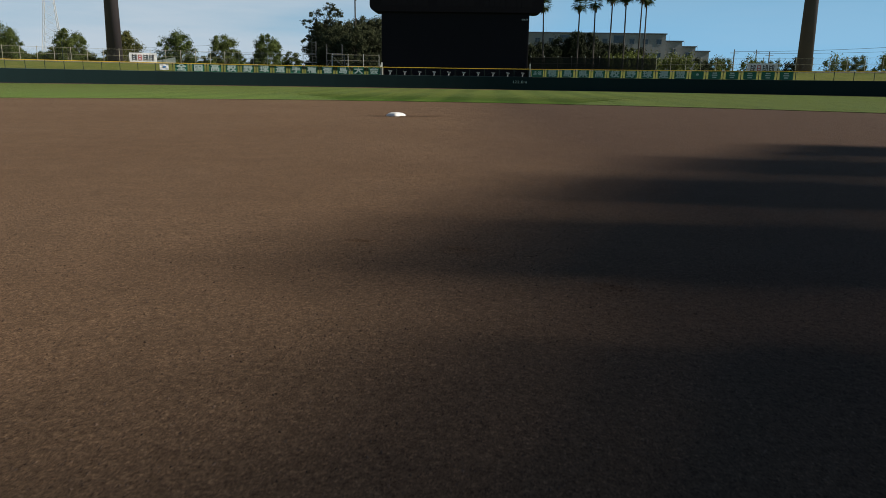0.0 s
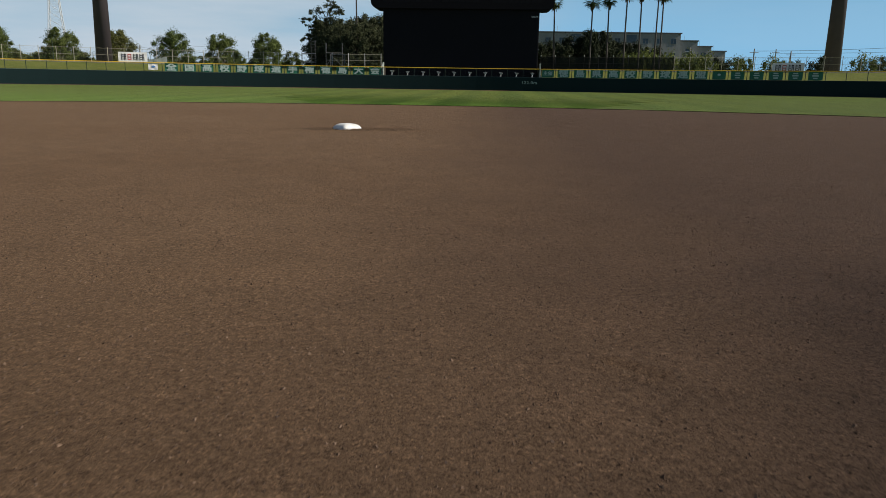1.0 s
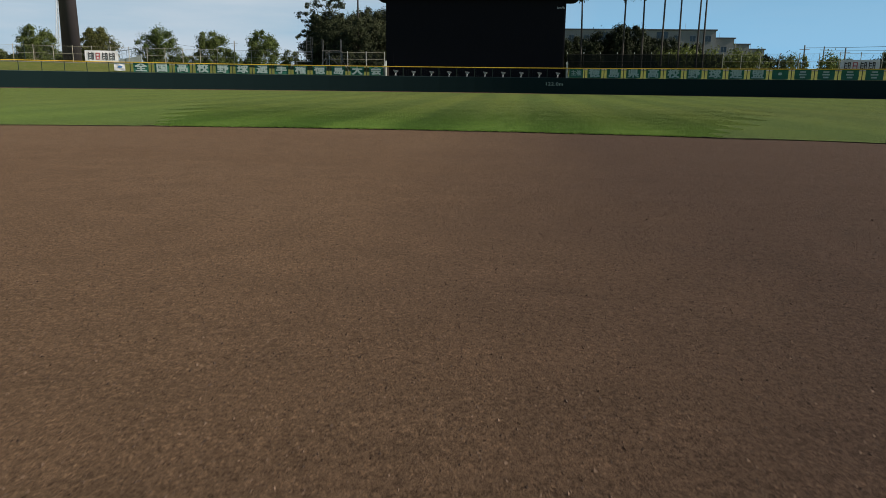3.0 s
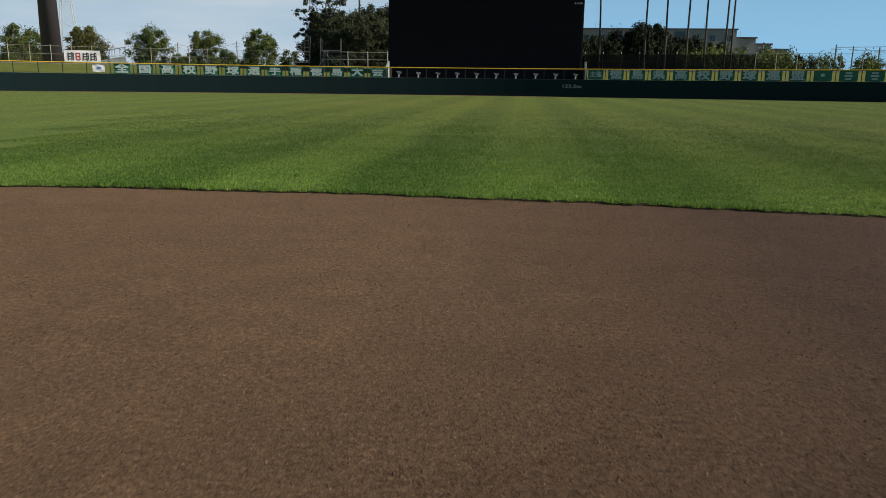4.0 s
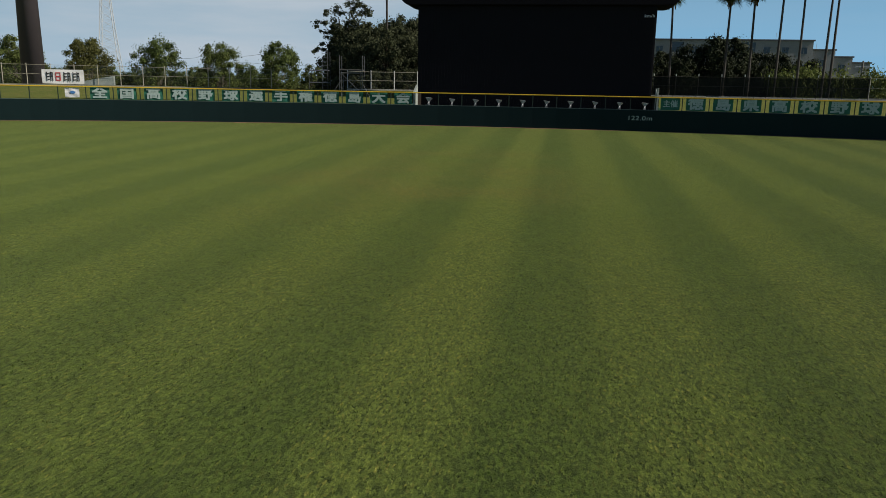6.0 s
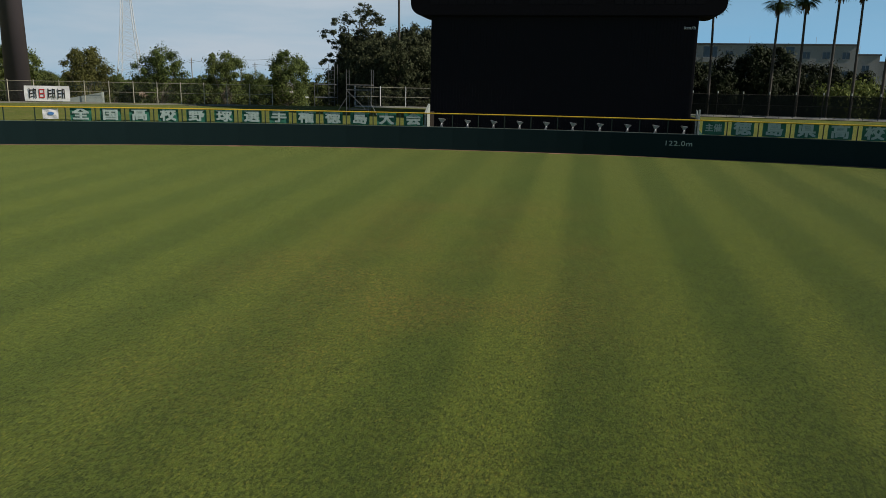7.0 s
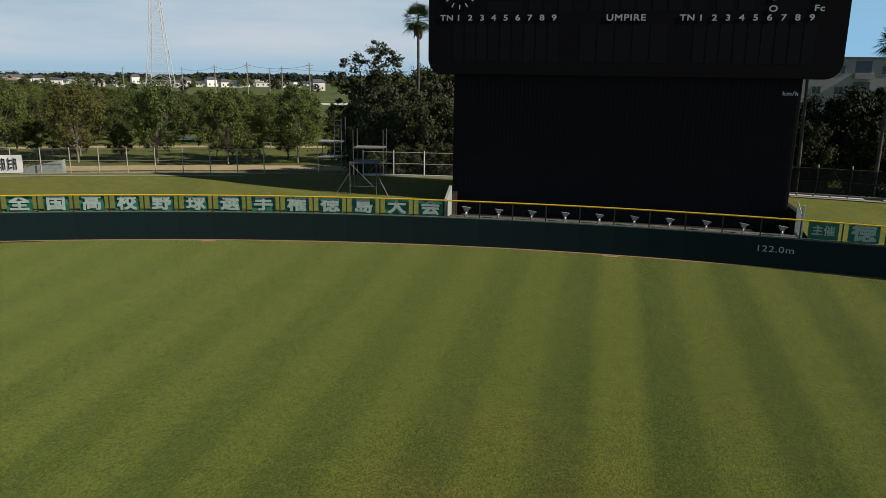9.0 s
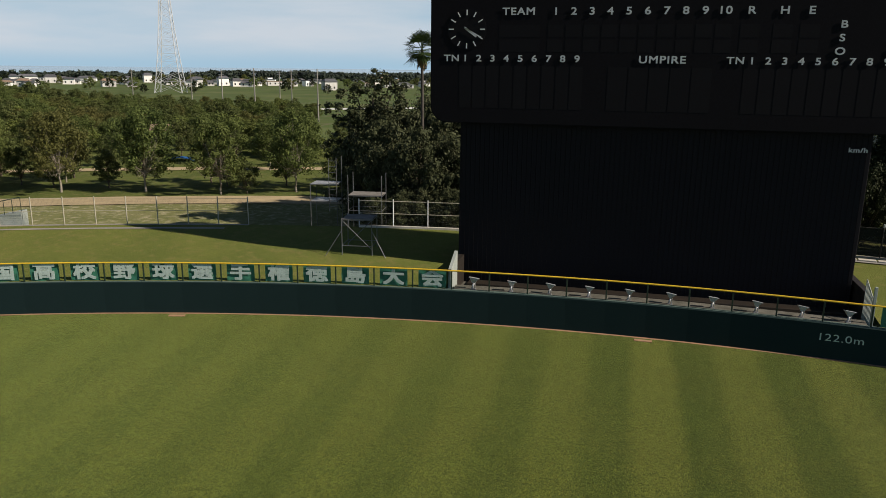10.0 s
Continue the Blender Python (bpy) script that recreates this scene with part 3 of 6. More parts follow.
def letters(text, size, thick=0.01, bold=0.0, spacing=1.0):
    """Flat raised characters, centred, standing upright in the xz plane and facing -y."""
    cu = bpy.data.curves.new("letters", "FONT")
    cu.body, cu.size, cu.extrude, cu.space_character = text, size, thick, spacing
    cu.align_x, cu.align_y = "CENTER", "CENTER"
    tmp = new("letters", cu)
    me = bpy.data.meshes.new_from_object(tmp.evaluated_get(bpy.context.evaluated_depsgraph_get()))
    bpy.data.objects.remove(tmp)
    bpy.data.curves.remove(cu)
    me.transform(pose(0, 0, 0, 90))
    if bold:
        # a heavier cut: the same outline laid over itself, shifted by a stroke's share
        bm = bmesh.new()
        for k, (dx, dz) in enumerate(((-1, -1), (1, -1), (-1, 1), (1, 1))):
            one = me.copy()
            one.transform(Matrix.Translation((dx * bold, -0.0015 * k, dz * bold)))
            bm.from_mesh(one)
            bpy.data.meshes.remove(one)
        bm.to_mesh(me)
        bm.free()
    return me


# ---- the outfield arc: all of wall, bank and perimeter fence turn about one centre ----
CX, CY, R_WALL = -2.5, -3.2, 86.0
R_BACK, R_FENCE, Z_BANK0, Z_BANK1, Z_PARK = 86.2, 95.4, 1.70, 2.80, 0.2
TH_L, TH_R = -0.0949, 0.1300  # the gap in the bank in front of the scoreboard


def on_arc(r, th, z=0.0):
    return Vector((CX + r * math.sin(th), CY + r * math.cos(th), z))


def arc_pose(r, th, z=0.0):
    p = on_arc(r, th)
    return pose(p.x, p.y, z, 0, 0, -math.degrees(th))


def ground_height(x, y):
    r = math.hypot(x - CX, y - CY)
    if r < R_BACK:
        return 0.0
    if r < R_FENCE:
        return Z_BANK0 + (Z_BANK1 - Z_BANK0) * (r - R_BACK) / (R_FENCE - R_BACK)
    return max(Z_PARK, Z_BANK1 - (r - R_FENCE) * 0.35)


# ---- ground ----
def build_ground():
    rings = [(0, -0.06), (40, -0.06), (R_BACK - 0.04, -0.06), (R_BACK, Z_BANK0)]
    rings += [(R_BACK + (R_FENCE - R_BACK) * k / 8, None) for k in range(1, 9)]
    rings += [(97, None), (99, None), (101, None), (102.83, None), (108, None), (118, None), (130, None), (150, None), (180, None), (220, None), (260, None), (400, None), (850, None), (1400, None), (4500, None)]
    n = 180
    verts, faces, mats = [], [], []
    for r, z in rings:
        for k in range(n):
            th = 2 * math.pi * k / n
            x, y = CX + r * math.sin(th), CY + r * math.cos(th)
            zz = ground_height(x, y) if z is None else z
            if z is None and 88 < r < 95:
                zz += 0.06 * noise.noise((x * 0.3, y * 0.3, 0))
            if z is None and r > 98 and r < 200:
                zz += 0.03 * noise.noise((x * 0.07, y * 0.07, 3))
            verts.append((x, y, zz))
    for i in range(len(rings) - 1):
        for k in range(n):
            a, b = i * n + k, i * n + (k + 1) % n
            th = 2 * math.pi * (k + 0.5) / n
            th = th - 2 * math.pi if th > math.pi else th
            r = rings[i][0]
            if R_BACK - 0.1 < r < R_FENCE - 0.6 and TH_L - 0.01 < th < TH_R + 0.012:
                continue
            faces.append((a, b, b + n, a + n))
            mats.append(0 if r < R_BACK - 0.1 else 1 if r < 97 else 5 if r < 117 else 2 if r < 180 else 3 if r < 840 else 4)
    me = bpy.data.meshes.new("ground")
    me.from_pydata(verts, [], faces)
    for m in (M_dirt, M_bank, M_park, M_farm, M_water, M_straw):
        me.materials.append(m)
    me.polygons.foreach_set("material_index", mats)
    ob = put("ground", me)
    tagged(ob, "grass bank and park ground running out to farmland", "ground", kind="structure")
    # the bank runs on to the retaining walls of the pit
    for x0, x1, y0 in ((-12.6, -11.04, 82.6), (9.14, 11.6, 82.3)):
        nx, ny = 4, 12
        vs = []
        for j in range(ny + 1):
            for i in range(nx + 1):
                x = x0 + (x1 - x0) * i / nx
                y = y0 + (93.2 - y0) * j / ny
                r = math.hypot(x - CX, y - CY)
                vs.append((x, y, max(ground_height(x, y), Z_BANK0) if r > R_BACK + 0.02 else 1.5))
        fs = [(j * (nx + 1) + i, j * (nx + 1) + i + 1, (j + 1) * (nx + 1) + i + 1, (j + 1) * (nx + 1) + i) for j in range(ny) for i in range(nx)]
        tagged(put("bank", arrays("bank", vs, fs, M_bank)), "dry grass bank beside the retaining wall", "ground", kind="structure")


R_EDGE, EDGE_C = 26.5, Vector((-0.7, -12.68))  # skin infield: arc whose front lies 13.9 m past second base


def edge_y(x):
    d = x - EDGE_C.x
    return EDGE_C.y + math.sqrt(max(R_EDGE ** 2 - d * d, 0.0)) - 0.0 + 0.02 * math.sin(x * 3.1) + 0.012 * math.sin(x * 11.0) + 0.03 * noise.noise((x * 5.0, 2.0, 0.0)) + 0.015 * noise.noise((x * 21.0, 4.0, 0.0))


def soil_height(x, y):
    """Raked soil with a heel drag beside the base and a few footprints; x and y are arrays."""
    z = 0.004 * np.sin(x * 2.1 + np.sin(y * 1.3)) + 0.003 * np.sin(y * 3.7 + x)
    def groove(ax, ay, bx, by, wide, deep):
        dx, dy = bx - ax, by - ay
        u = np.clip(((x - ax) * dx + (y - ay) * dy) / (dx * dx + dy * dy), 0, 1)
        d = np.hypot(x - ax - u * dx, y - ay - u * dy)
        return -deep * np.exp(-(d / wide) ** 2) + 0.45 * deep * np.exp(-((d - 2.2 * wide) / wide) ** 2)
    z = z + groove(0.70, 0.70, 1.13, 0.02, 0.022, 0.014)
    for ax, ay, bx, by in PRINTS:
        z = z + groove(ax, ay, bx, by, 0.018, 0.014)
    rough = np.exp(-(((x - 0.3) / 0.9) ** 2 + ((y - 0.2) / 0.45) ** 2))
    z = z + rough * 0.014 * (np.sin(x * 31 + 2 * np.sin(y * 23)) * np.sin(y * 37 + 1.5 * np.sin(x * 19)))
    return z


PRINTS = [(1.41, -0.30, 1.50, -0.33), (1.94, -0.57, 2.03, -0.69), (1.93, -0.63, 2.01, -0.73), (0.62, 0.70, 0.76, 0.72), (0.75, 0.35, 0.9, 0.38), (3.4, -2.1, 3.55, -2.2), (1.0, -2.6, 1.15, -2.62), (4.1, -1.2, 4.3, -1.25), (3.2, -0.9, 3.3, -0.95),
          (2.5, -9.6, 2.62, -9.7), (1.7, -13.6, 1.8, -13.65), (2.3, -14.2, 2.4, -14.25), (1.2, -13.5, 1.3, -13.5)]


def build_infield():
    x0, x1, y0, y1 = -5.0, 8.0, -18.0, 13.4
    step = 0.03
    xs, ys = np.arange(x0, x1 + step / 2, step), np.arange(y0, y1 + step / 2, step)
    gx, gy = np.meshgrid(xs, ys)
    gz = soil_height(gx, gy) + np.random.normal(0, 0.0006, gx.shape)
    fade = np.clip(np.minimum(np.minimum(gx - x0, xs[-1] - gx), np.minimum(gy - y0, ys[-1] - gy)) / 0.4, 0, 1)
    gz = gz * fade
    nx, ny = len(xs), len(ys)
    verts = np.stack([gx.ravel(), gy.ravel(), gz.ravel()], 1).tolist()
    idx = np.arange(nx * ny).reshape(ny, nx)
    faces = np.stack([idx[:-1, :-1].ravel(), idx[:-1, 1:].ravel(), idx[1:, 1:].ravel(), idx[1:, :-1].ravel()], 1).tolist()
    # the flat rest of the skin round that strip
    xe, ye = float(xs[-1]), float(ys[-1])
    for a, b, c, d in ((-85, -60, x0, 30), (xe, -60, 85, 30), (x0, -60, xe, y0), (x0, ye, xe, 30)):
        k = len(verts)
        verts += [(a, b, 0), (c, b, 0), (c, d, 0), (a, d, 0)]
        faces.append((k, k + 1, k + 2, k + 3))
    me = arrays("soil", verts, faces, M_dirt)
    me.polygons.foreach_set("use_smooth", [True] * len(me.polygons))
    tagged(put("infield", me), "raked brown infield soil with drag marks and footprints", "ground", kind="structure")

    # loose clods on the strip that is passed closest
    n = 340000
    px, py = np.random.normal(2.0, 1.7, n), np.random.uniform(-17.2, 13.75, n)
    size = np.minimum(np.random.gamma(1.6, 0.0008, n) + 0.0012, 0.0055)
    tet = np.array([(1, 0, -0.5), (-0.6, 0.9, -0.5), (-0.5, -0.9, -0.5), (0.1, 0.05, 0.8)])
    ang = np.random.uniform(0, 6.28, n)
    c, s = np.cos(ang)[:, None], np.sin(ang)[:, None]
    odd = np.random.uniform(0.45, 1.35, (n, 4))  # no two crumbs alike
    vx = px[:, None] + size[:, None] * odd * (tet[:, 0] * c - tet[:, 1] * s)
    vy = py[:, None] + size[:, None] * odd * (tet[:, 0] * s + tet[:, 1] * c)
    vz = soil_height(px, py)[:, None] + size[:, None] * (tet[:, 2] * np.where(tet[:, 2] > 0, odd * 0.9, 1.0) + 0.35)
    vx[:, 3] += size * np.random.uniform(-0.8, 0.8, n)
    vy[:, 3] += size * np.random.uniform(-0.8, 0.8, n)
    verts = np.stack([vx.ravel(), vy.ravel(), vz.ravel()], 1).tolist()
    o = (np.arange(n) * 4)[:, None]
    faces = np.concatenate([o + f for f in np.array([(0, 1, 3), (1, 2, 3), (2, 0, 3)])]).tolist()
    tagged(put("soil_clods", arrays("clods", verts, faces, M_pebble)), "loose brown soil crumbs on the infield", "soil", kind="stuff")


Z_TURF = 0.017


def build_turf():
    """The outfield sod: one slab with a cut lip along the skin infield."""
    bm = bmesh.new()
    xs = [-80, -60, -45, -32, -26, -20, -15, -11, -8] + [-6 + 0.08 * k for k in range(176)] + [9, 12, 16, 20, 25, 28.3, 45, 60, 80]
    lip, low, mid, far = [], [], [], []
    for x in xs:
        y = edge_y(x) if abs(x - EDGE_C.x) < R_EDGE - 0.2 else EDGE_C.y + 2.0
        z = Z_TURF + 0.008 * noise.noise((x * 4, 0, 0))
        low.append(bm.verts.new((x, y - 0.02 + 0.03 * noise.noise((x * 9, 1, 0)), -0.04)))
        lip.append(bm.verts.new((x, y, z)))
        mid.append(bm.verts.new((x, y + 0.5, Z_TURF)))
        top = CY + math.sqrt(max((R_WALL - 0.16) ** 2 - (x - CX) ** 2, 0))
        far.append(bm.verts.new((x, max(top, y + 1.0), Z_TURF)))
    for k in range(len(xs) - 1):
        for a, b in ((low, lip), (lip, mid), (mid, far)):
            bm.faces.new((a[k], a[k + 1], b[k + 1], b[k]))
    me = mesh_of(bm, M_turf, M_thatch)
    me.polygons.foreach_set("material_index", [1 if k % 3 == 0 else 0 for k in range(len(me.polygons))])
    ob = put("outfield_turf", me)
    tagged(ob, "mown outfield grass with light and dark mowing bands", "grass", kind="structure")


def build_blades():
    """Real blades on the stretch of turf that is passed closest, thinning out with distance from the lip."""
    rows = []
    for y0, y1, dens in ((-0.02, 0.1, 13000), (0.1, 1.2, 10500), (1.2, 2.6, 7600), (2.6, 4.6, 4300), (4.6, 7.5, 2300), (7.5, 11.0, 1000), (11.0, 15.0, 420), (15.0, 20.0, 150), (20.0, 27.0, 40)):
        half = 4.4 + 0.30 * y1
        n = int(0.78 * dens * (y1 - y0) * 2 * half)
        x = np.random.uniform(0.9 - half, 0.9 + half, n)
        off = np.random.uniform(y0, y1, n)
        rows.append(np.stack([x, off, np.full(n, 1.0 + 0.07 * y0)], 1))
    r = np.concatenate(rows)
    x = r[:, 0]
    ex = np.vectorize(edge_y)(x)
    y = ex + r[:, 1] + 0.02 * np.sin(x * 40)
    n = len(x)
    clump = 0.5 + 0.5 * np.sin(x * 9 + 2 * np.sin(y * 7)) * np.sin(y * 8 + np.sin(x * 11))
    h = (0.0115 + 0.0155 * np.random.rand(n)) * (0.6 + 0.65 * clump) * np.where(r[:, 1] < 0.1, 1.45, 1.0)
    w = (0.0026 + 0.0024 * np.random.rand(n)) * np.minimum(r[:, 2], 1.8) * 1.15
    ang = np.random.uniform(0, 6.28, n)
    lean = np.random.normal(0, 0.34, (n, 2))
    edge_lean = np.where(r[:, 1] < 0.06, -0.25, 0.0)
    verts = np.empty((n, 3, 3))
    zt = np.where(r[:, 1] < 0.01, 0.012, Z_TURF - 0.004)
    verts[:, 0] = np.stack([x + w * np.cos(ang), y + w * np.sin(ang), zt], 1)
    verts[:, 1] = np.stack([x - w * np.cos(ang), y - w * np.sin(ang), zt], 1)
    verts[:, 2] = np.stack([x + h * lean[:, 0], y + h * (lean[:, 1] + edge_lean), zt + h], 1)
    me = bpy.data.meshes.new("blades")
    me.vertices.add(n * 3)
    me.vertices.foreach_set("co", verts.ravel())
    me.loops.add(n * 3)
    me.loops.foreach_set("vertex_index", np.arange(n * 3))
    me.polygons.add(n)
    me.polygons.foreach_set("loop_start", np.arange(n) * 3)
    me.polygons.foreach_set("loop_total", np.full(n, 3))
    me.update()
    me.materials.append(M_blade)
    tagged(put("grass", me), "short green grass blades along the cut turf lip", "grass", kind="stuff")


def build_base():
    base = thing("base", pose(-0.03, 0.25, 0, 0, 0, 45), "white canvas second base lying on brown soil", "base")
    bm = bmesh.new()
    prev, n = None, 48
    for size, z, square in ((1.0, 0.0, 10), (1.0, 0.02, 10), (0.985, 0.03, 10), (0.90, 0.051, 9), (0.74, 0.072, 8), (0.55, 0.084, 6), (0.35, 0.09, 4), (0.15, 0.092, 3)):
        ring = []
        for k in range(n):
            a = 2 * math.pi * k / n
            r = 0.172 * size / (abs(math.cos(a)) ** square + abs(math.sin(a)) ** square) ** (1 / square)
            dent = 0.003 * noise.noise((r * math.cos(a) * 14, r * math.sin(a) * 14, z * 9))
            ring.append(bm.verts.new((r * math.cos(a), r * math.sin(a), z + dent)))
        if prev:
            for k in range(n):
                bm.faces.new((prev[k], prev[(k + 1) % n], ring[(k + 1) % n], ring[k]))
        prev = ring
    bm.faces.new(prev)
    part("cushion", bm, M_base_white, base, smooth=True)
    bm = bmesh.new()
    for k in range(4):
        m = pose(0, 0, 0, 0, 0, 90 * k)
        a, b = m @ Vector((0.1715, -0.145, 0.02)), m @ Vector((0.1715, 0.145, 0.02))
        tube(bm, a, b, 0.002, seg=6)
    part("seam", bm, M_base_white, base, "stitched white edge seam")


build_ground()
build_infield()
build_turf()
build_blades()
build_base()


# ---- outfield wall with its padding, fence and yellow rail ----
STEP_L, STEP_R = 0.02345, 0.0231
posts_th = [TH_L - STEP_L * k for k in range(34, 0, -1)] + [TH_L + (TH_R - TH_L) * k / 10 for k in range(11)] + [TH_R + STEP_R * k for k in range(1, 27)]


def build_wall():
    wall = thing("wall_outfield", Matrix(), "dark green padded outfield wall with a concrete core", "wall", kind="structure")
    bm = bmesh.new()
    n = 120
    t0, t1 = posts_th[0], posts_th[-1]
    prev = None
    for k in range(n + 1):
        th = t0 + (t1 - t0) * k / n
        row = [bm.verts.new(on_arc(r, th, z)) for r, z in ((R_WALL + 0.10, -0.1), (R_WALL + 0.10, 1.66), (R_WALL + 0.30, 1.66), (R_WALL + 0.30, -0.1))]
        if prev:
            for i in range(3):
                bm.faces.new((prev[i], row[i], row[i + 1], prev[i + 1]))
        prev = row
    part("core", bm, M_concrete, wall)
    shapes = {}
    for a, b in zip(posts_th[:-1], posts_th[1:]):
        w = round(2 * R_WALL * math.sin((b - a) / 2), 3)
        if w not in shapes:
            bm = one_box(-w / 2 - 0.001, -0.07, 0.03, w / 2 + 0.001, 0.095, 1.68, bevel=0.004)
            shapes[w] = mesh_of(bm, M_pad)
        put("pad", shapes[w], wall, arc_pose(R_WALL, (a + b) / 2))
    caps = {}
    for a, b in zip(posts_th[:-1], posts_th[1:]):
        w = round(2 * R_WALL * math.sin((b - a) / 2), 3)
        if w not in caps:
            caps[w] = mesh_of(one_box(-w / 2, 0.09, 1.67, w / 2, 0.32, 1.705), M_pad_top)
        put("coping", caps[w], wall, arc_pose(R_WALL, (a + b) / 2))

    edging = bmesh.new()
    prev = None
    for k in range(n * 2 + 1):
        th = t0 + (t1 - t0) * k / (2 * n)
        wob = 0.03 * noise.noise((th * 90, 0, 0))
        row = [edging.verts.new(on_arc(R_WALL - 0.19 + wob, th, 0.03)), edging.verts.new(on_arc(R_WALL - 0.06, th, 0.045))]
        if prev:
            edging.faces.new((prev[0], row[0], row[1], prev[1]))
        prev = row
    tagged(put("warning_strip", mesh_of(edging, M_clay)), "narrow red clay strip along the foot of the wall", "clay strip", kind="structure")
    for th in (-0.2616, 0.017):
        bm = bmesh.new()
        box(bm, -0.42, -0.62, 0.0, 0.42, -0.37, 0.046, bevel=0.008)
        tagged(put("clay_patch", mesh_of(bm, M_clay), at=arc_pose(R_WALL, th)), "small red clay patch in the turf", "clay patch", kind="structure")


def build_fence():
    fence = thing("outfield_fence", Matrix(), "wire fence on the wall with a yellow padded top rail", "fence", kind="structure")
    post = mesh_of(one_box(-0.035, -0.035, 1.70, 0.035, 0.035, 2.66, bevel=0.006), M_post)
    for th in posts_th:
        put("post", post, fence, arc_pose(R_WALL + 0.2, th))
    rails, wires = {}, {}
    for a, b in zip(posts_th[:-1], posts_th[1:]):
        w = round(2 * (R_WALL + 0.2) * math.sin((b - a) / 2), 3)
        if w not in rails:
            rails[w] = mesh_of(one_tube((-w / 2 - 0.004, 0, 2.69), (w / 2 + 0.004, 0, 2.69), 0.042, seg=12), M_yellow)
            bm = bmesh.new()
            for k in range(1, 10):
                x = -w / 2 + w * k / 10
                box(bm, x - 0.0006, -0.001, 1.71, x + 0.0006, 0.001, 2.64)
            for z in (1.74, 2.6):
                box(bm, -w / 2, 0.002, z - 0.001, w / 2, 0.004, z + 0.001)
            wires[w] = mesh_of(bm, M_wire)
        at = arc_pose(R_WALL + 0.2, (a + b) / 2)
        put("rail", rails[w], fence, at)
        put("wire_panel", wires[w], fence, at)


def banner_cloth(w, h, seed):
    bm = bmesh.new()
    bmesh.ops.create_grid(bm, x_segments=14, y_segments=10, size=0.5)
    for v in bm.verts:
        u, t = v.co.x, v.co.y
        y = 0.02 * noise.noise((u * 3 + seed, t * 4, seed)) + 0.012 * math.sin(9 * u + 6 * t + seed)
        sag = 0.02 * (1 - 4 * u * u) * (0.5 - t)
        v.co = Vector((u * w * (1 - 0.03 * abs(t)), y, t * h - sag))
    r = bmesh.ops.solidify(bm, geom=bm.faces[:], thickness=0.004)
    return bm


def build_banners():
    left = "全国高校野球選手権徳島大会"
    for k, ch in enumerate(left):
        i = len(left) - k
        th = TH_L - STEP_L * (i - 0.5)
        b = thing("letter_banner", arc_pose(R_WALL + 0.30, th, 2.20), "green cloth banner with one white character, tied to the fence", "banner", "banners on the outfield fence")
        part("cloth", banner_cloth(1.46, 0.92, k * 1.7), M_cloth, b)
        me = letters(ch, 0.93, 0.003, 0.032)
        me.transform(Matrix.Diagonal((1.24, 1, 1, 1)))
        me.materials.append(M_letter)
        put("lettering", me, b, pose(0, -0.062, -0.02), "white painted character")
    right = "徳島県高校野球連盟・"
    for k in range(15):
        th = TH_R + STEP_R * (k + 1.5)
        b = thing("letter_banner", arc_pose(R_WALL + 0.30, th, 2.20), "dark green cloth banner with white lettering, in shade on the fence", "banner", "banners on the outfield fence")
        part("cloth", banner_cloth(1.46, 0.92, 40 + k * 1.3), M_cloth, b)
        if k < len(right):
            me = letters(right[k], 0.93, 0.003, 0.032)
            me.transform(Matrix.Diagonal((1.24, 1, 1, 1)))
            me.materials.append(M_letter)
            put("lettering", me, b, pose(0, -0.062, -0.02), "white painted character")
        else:
            bm = bmesh.new()
            for z, w in ((0.24, 0.5), (0.0, 0.62), (-0.26, 0.46)):
                box(bm, -w / 2, -0.05, z - 0.07, w / 2, -0.043, z + 0.07)
            part("lettering", bm, M_letter, b, "white printed bars")
    b = thing("letter_banner", arc_pose(R_WALL + 0.27, TH_R + STEP_R * 0.55, 2.20), "dark green cloth banner with two white characters", "banner", "banners on the outfield fence")
    part("cloth", banner_cloth(1.46, 0.92, 9.0), M_cloth, b)
    me = letters("主催", 0.56, 0.003, 0.012)
    me.materials.append(M_letter)
    put("lettering", me, b, pose(0, -0.062, -0.02), "white painted characters")
    flag = thing("flag_banner", arc_pose(R_WALL + 0.27, TH_L - STEP_L * 13.5, 2.22), "white cloth flag with a small blue emblem, tied to the fence", "banner")
    part("cloth", banner_cloth(1.05, 0.72, 3.3), M_white_cloth, flag)
    bm = bmesh.new()
    bmesh.ops.create_cone(bm, cap_ends=True, segments=5, radius1=0.2, radius2=0.2, depth=0.006, matrix=pose(0.05, -0.045, 0.02, 90, 0, 0) @ Matrix.Diagonal((1.2, 0.6, 1, 1)))
    part("emblem", bm, M_blue, flag, "plain blue emblem")


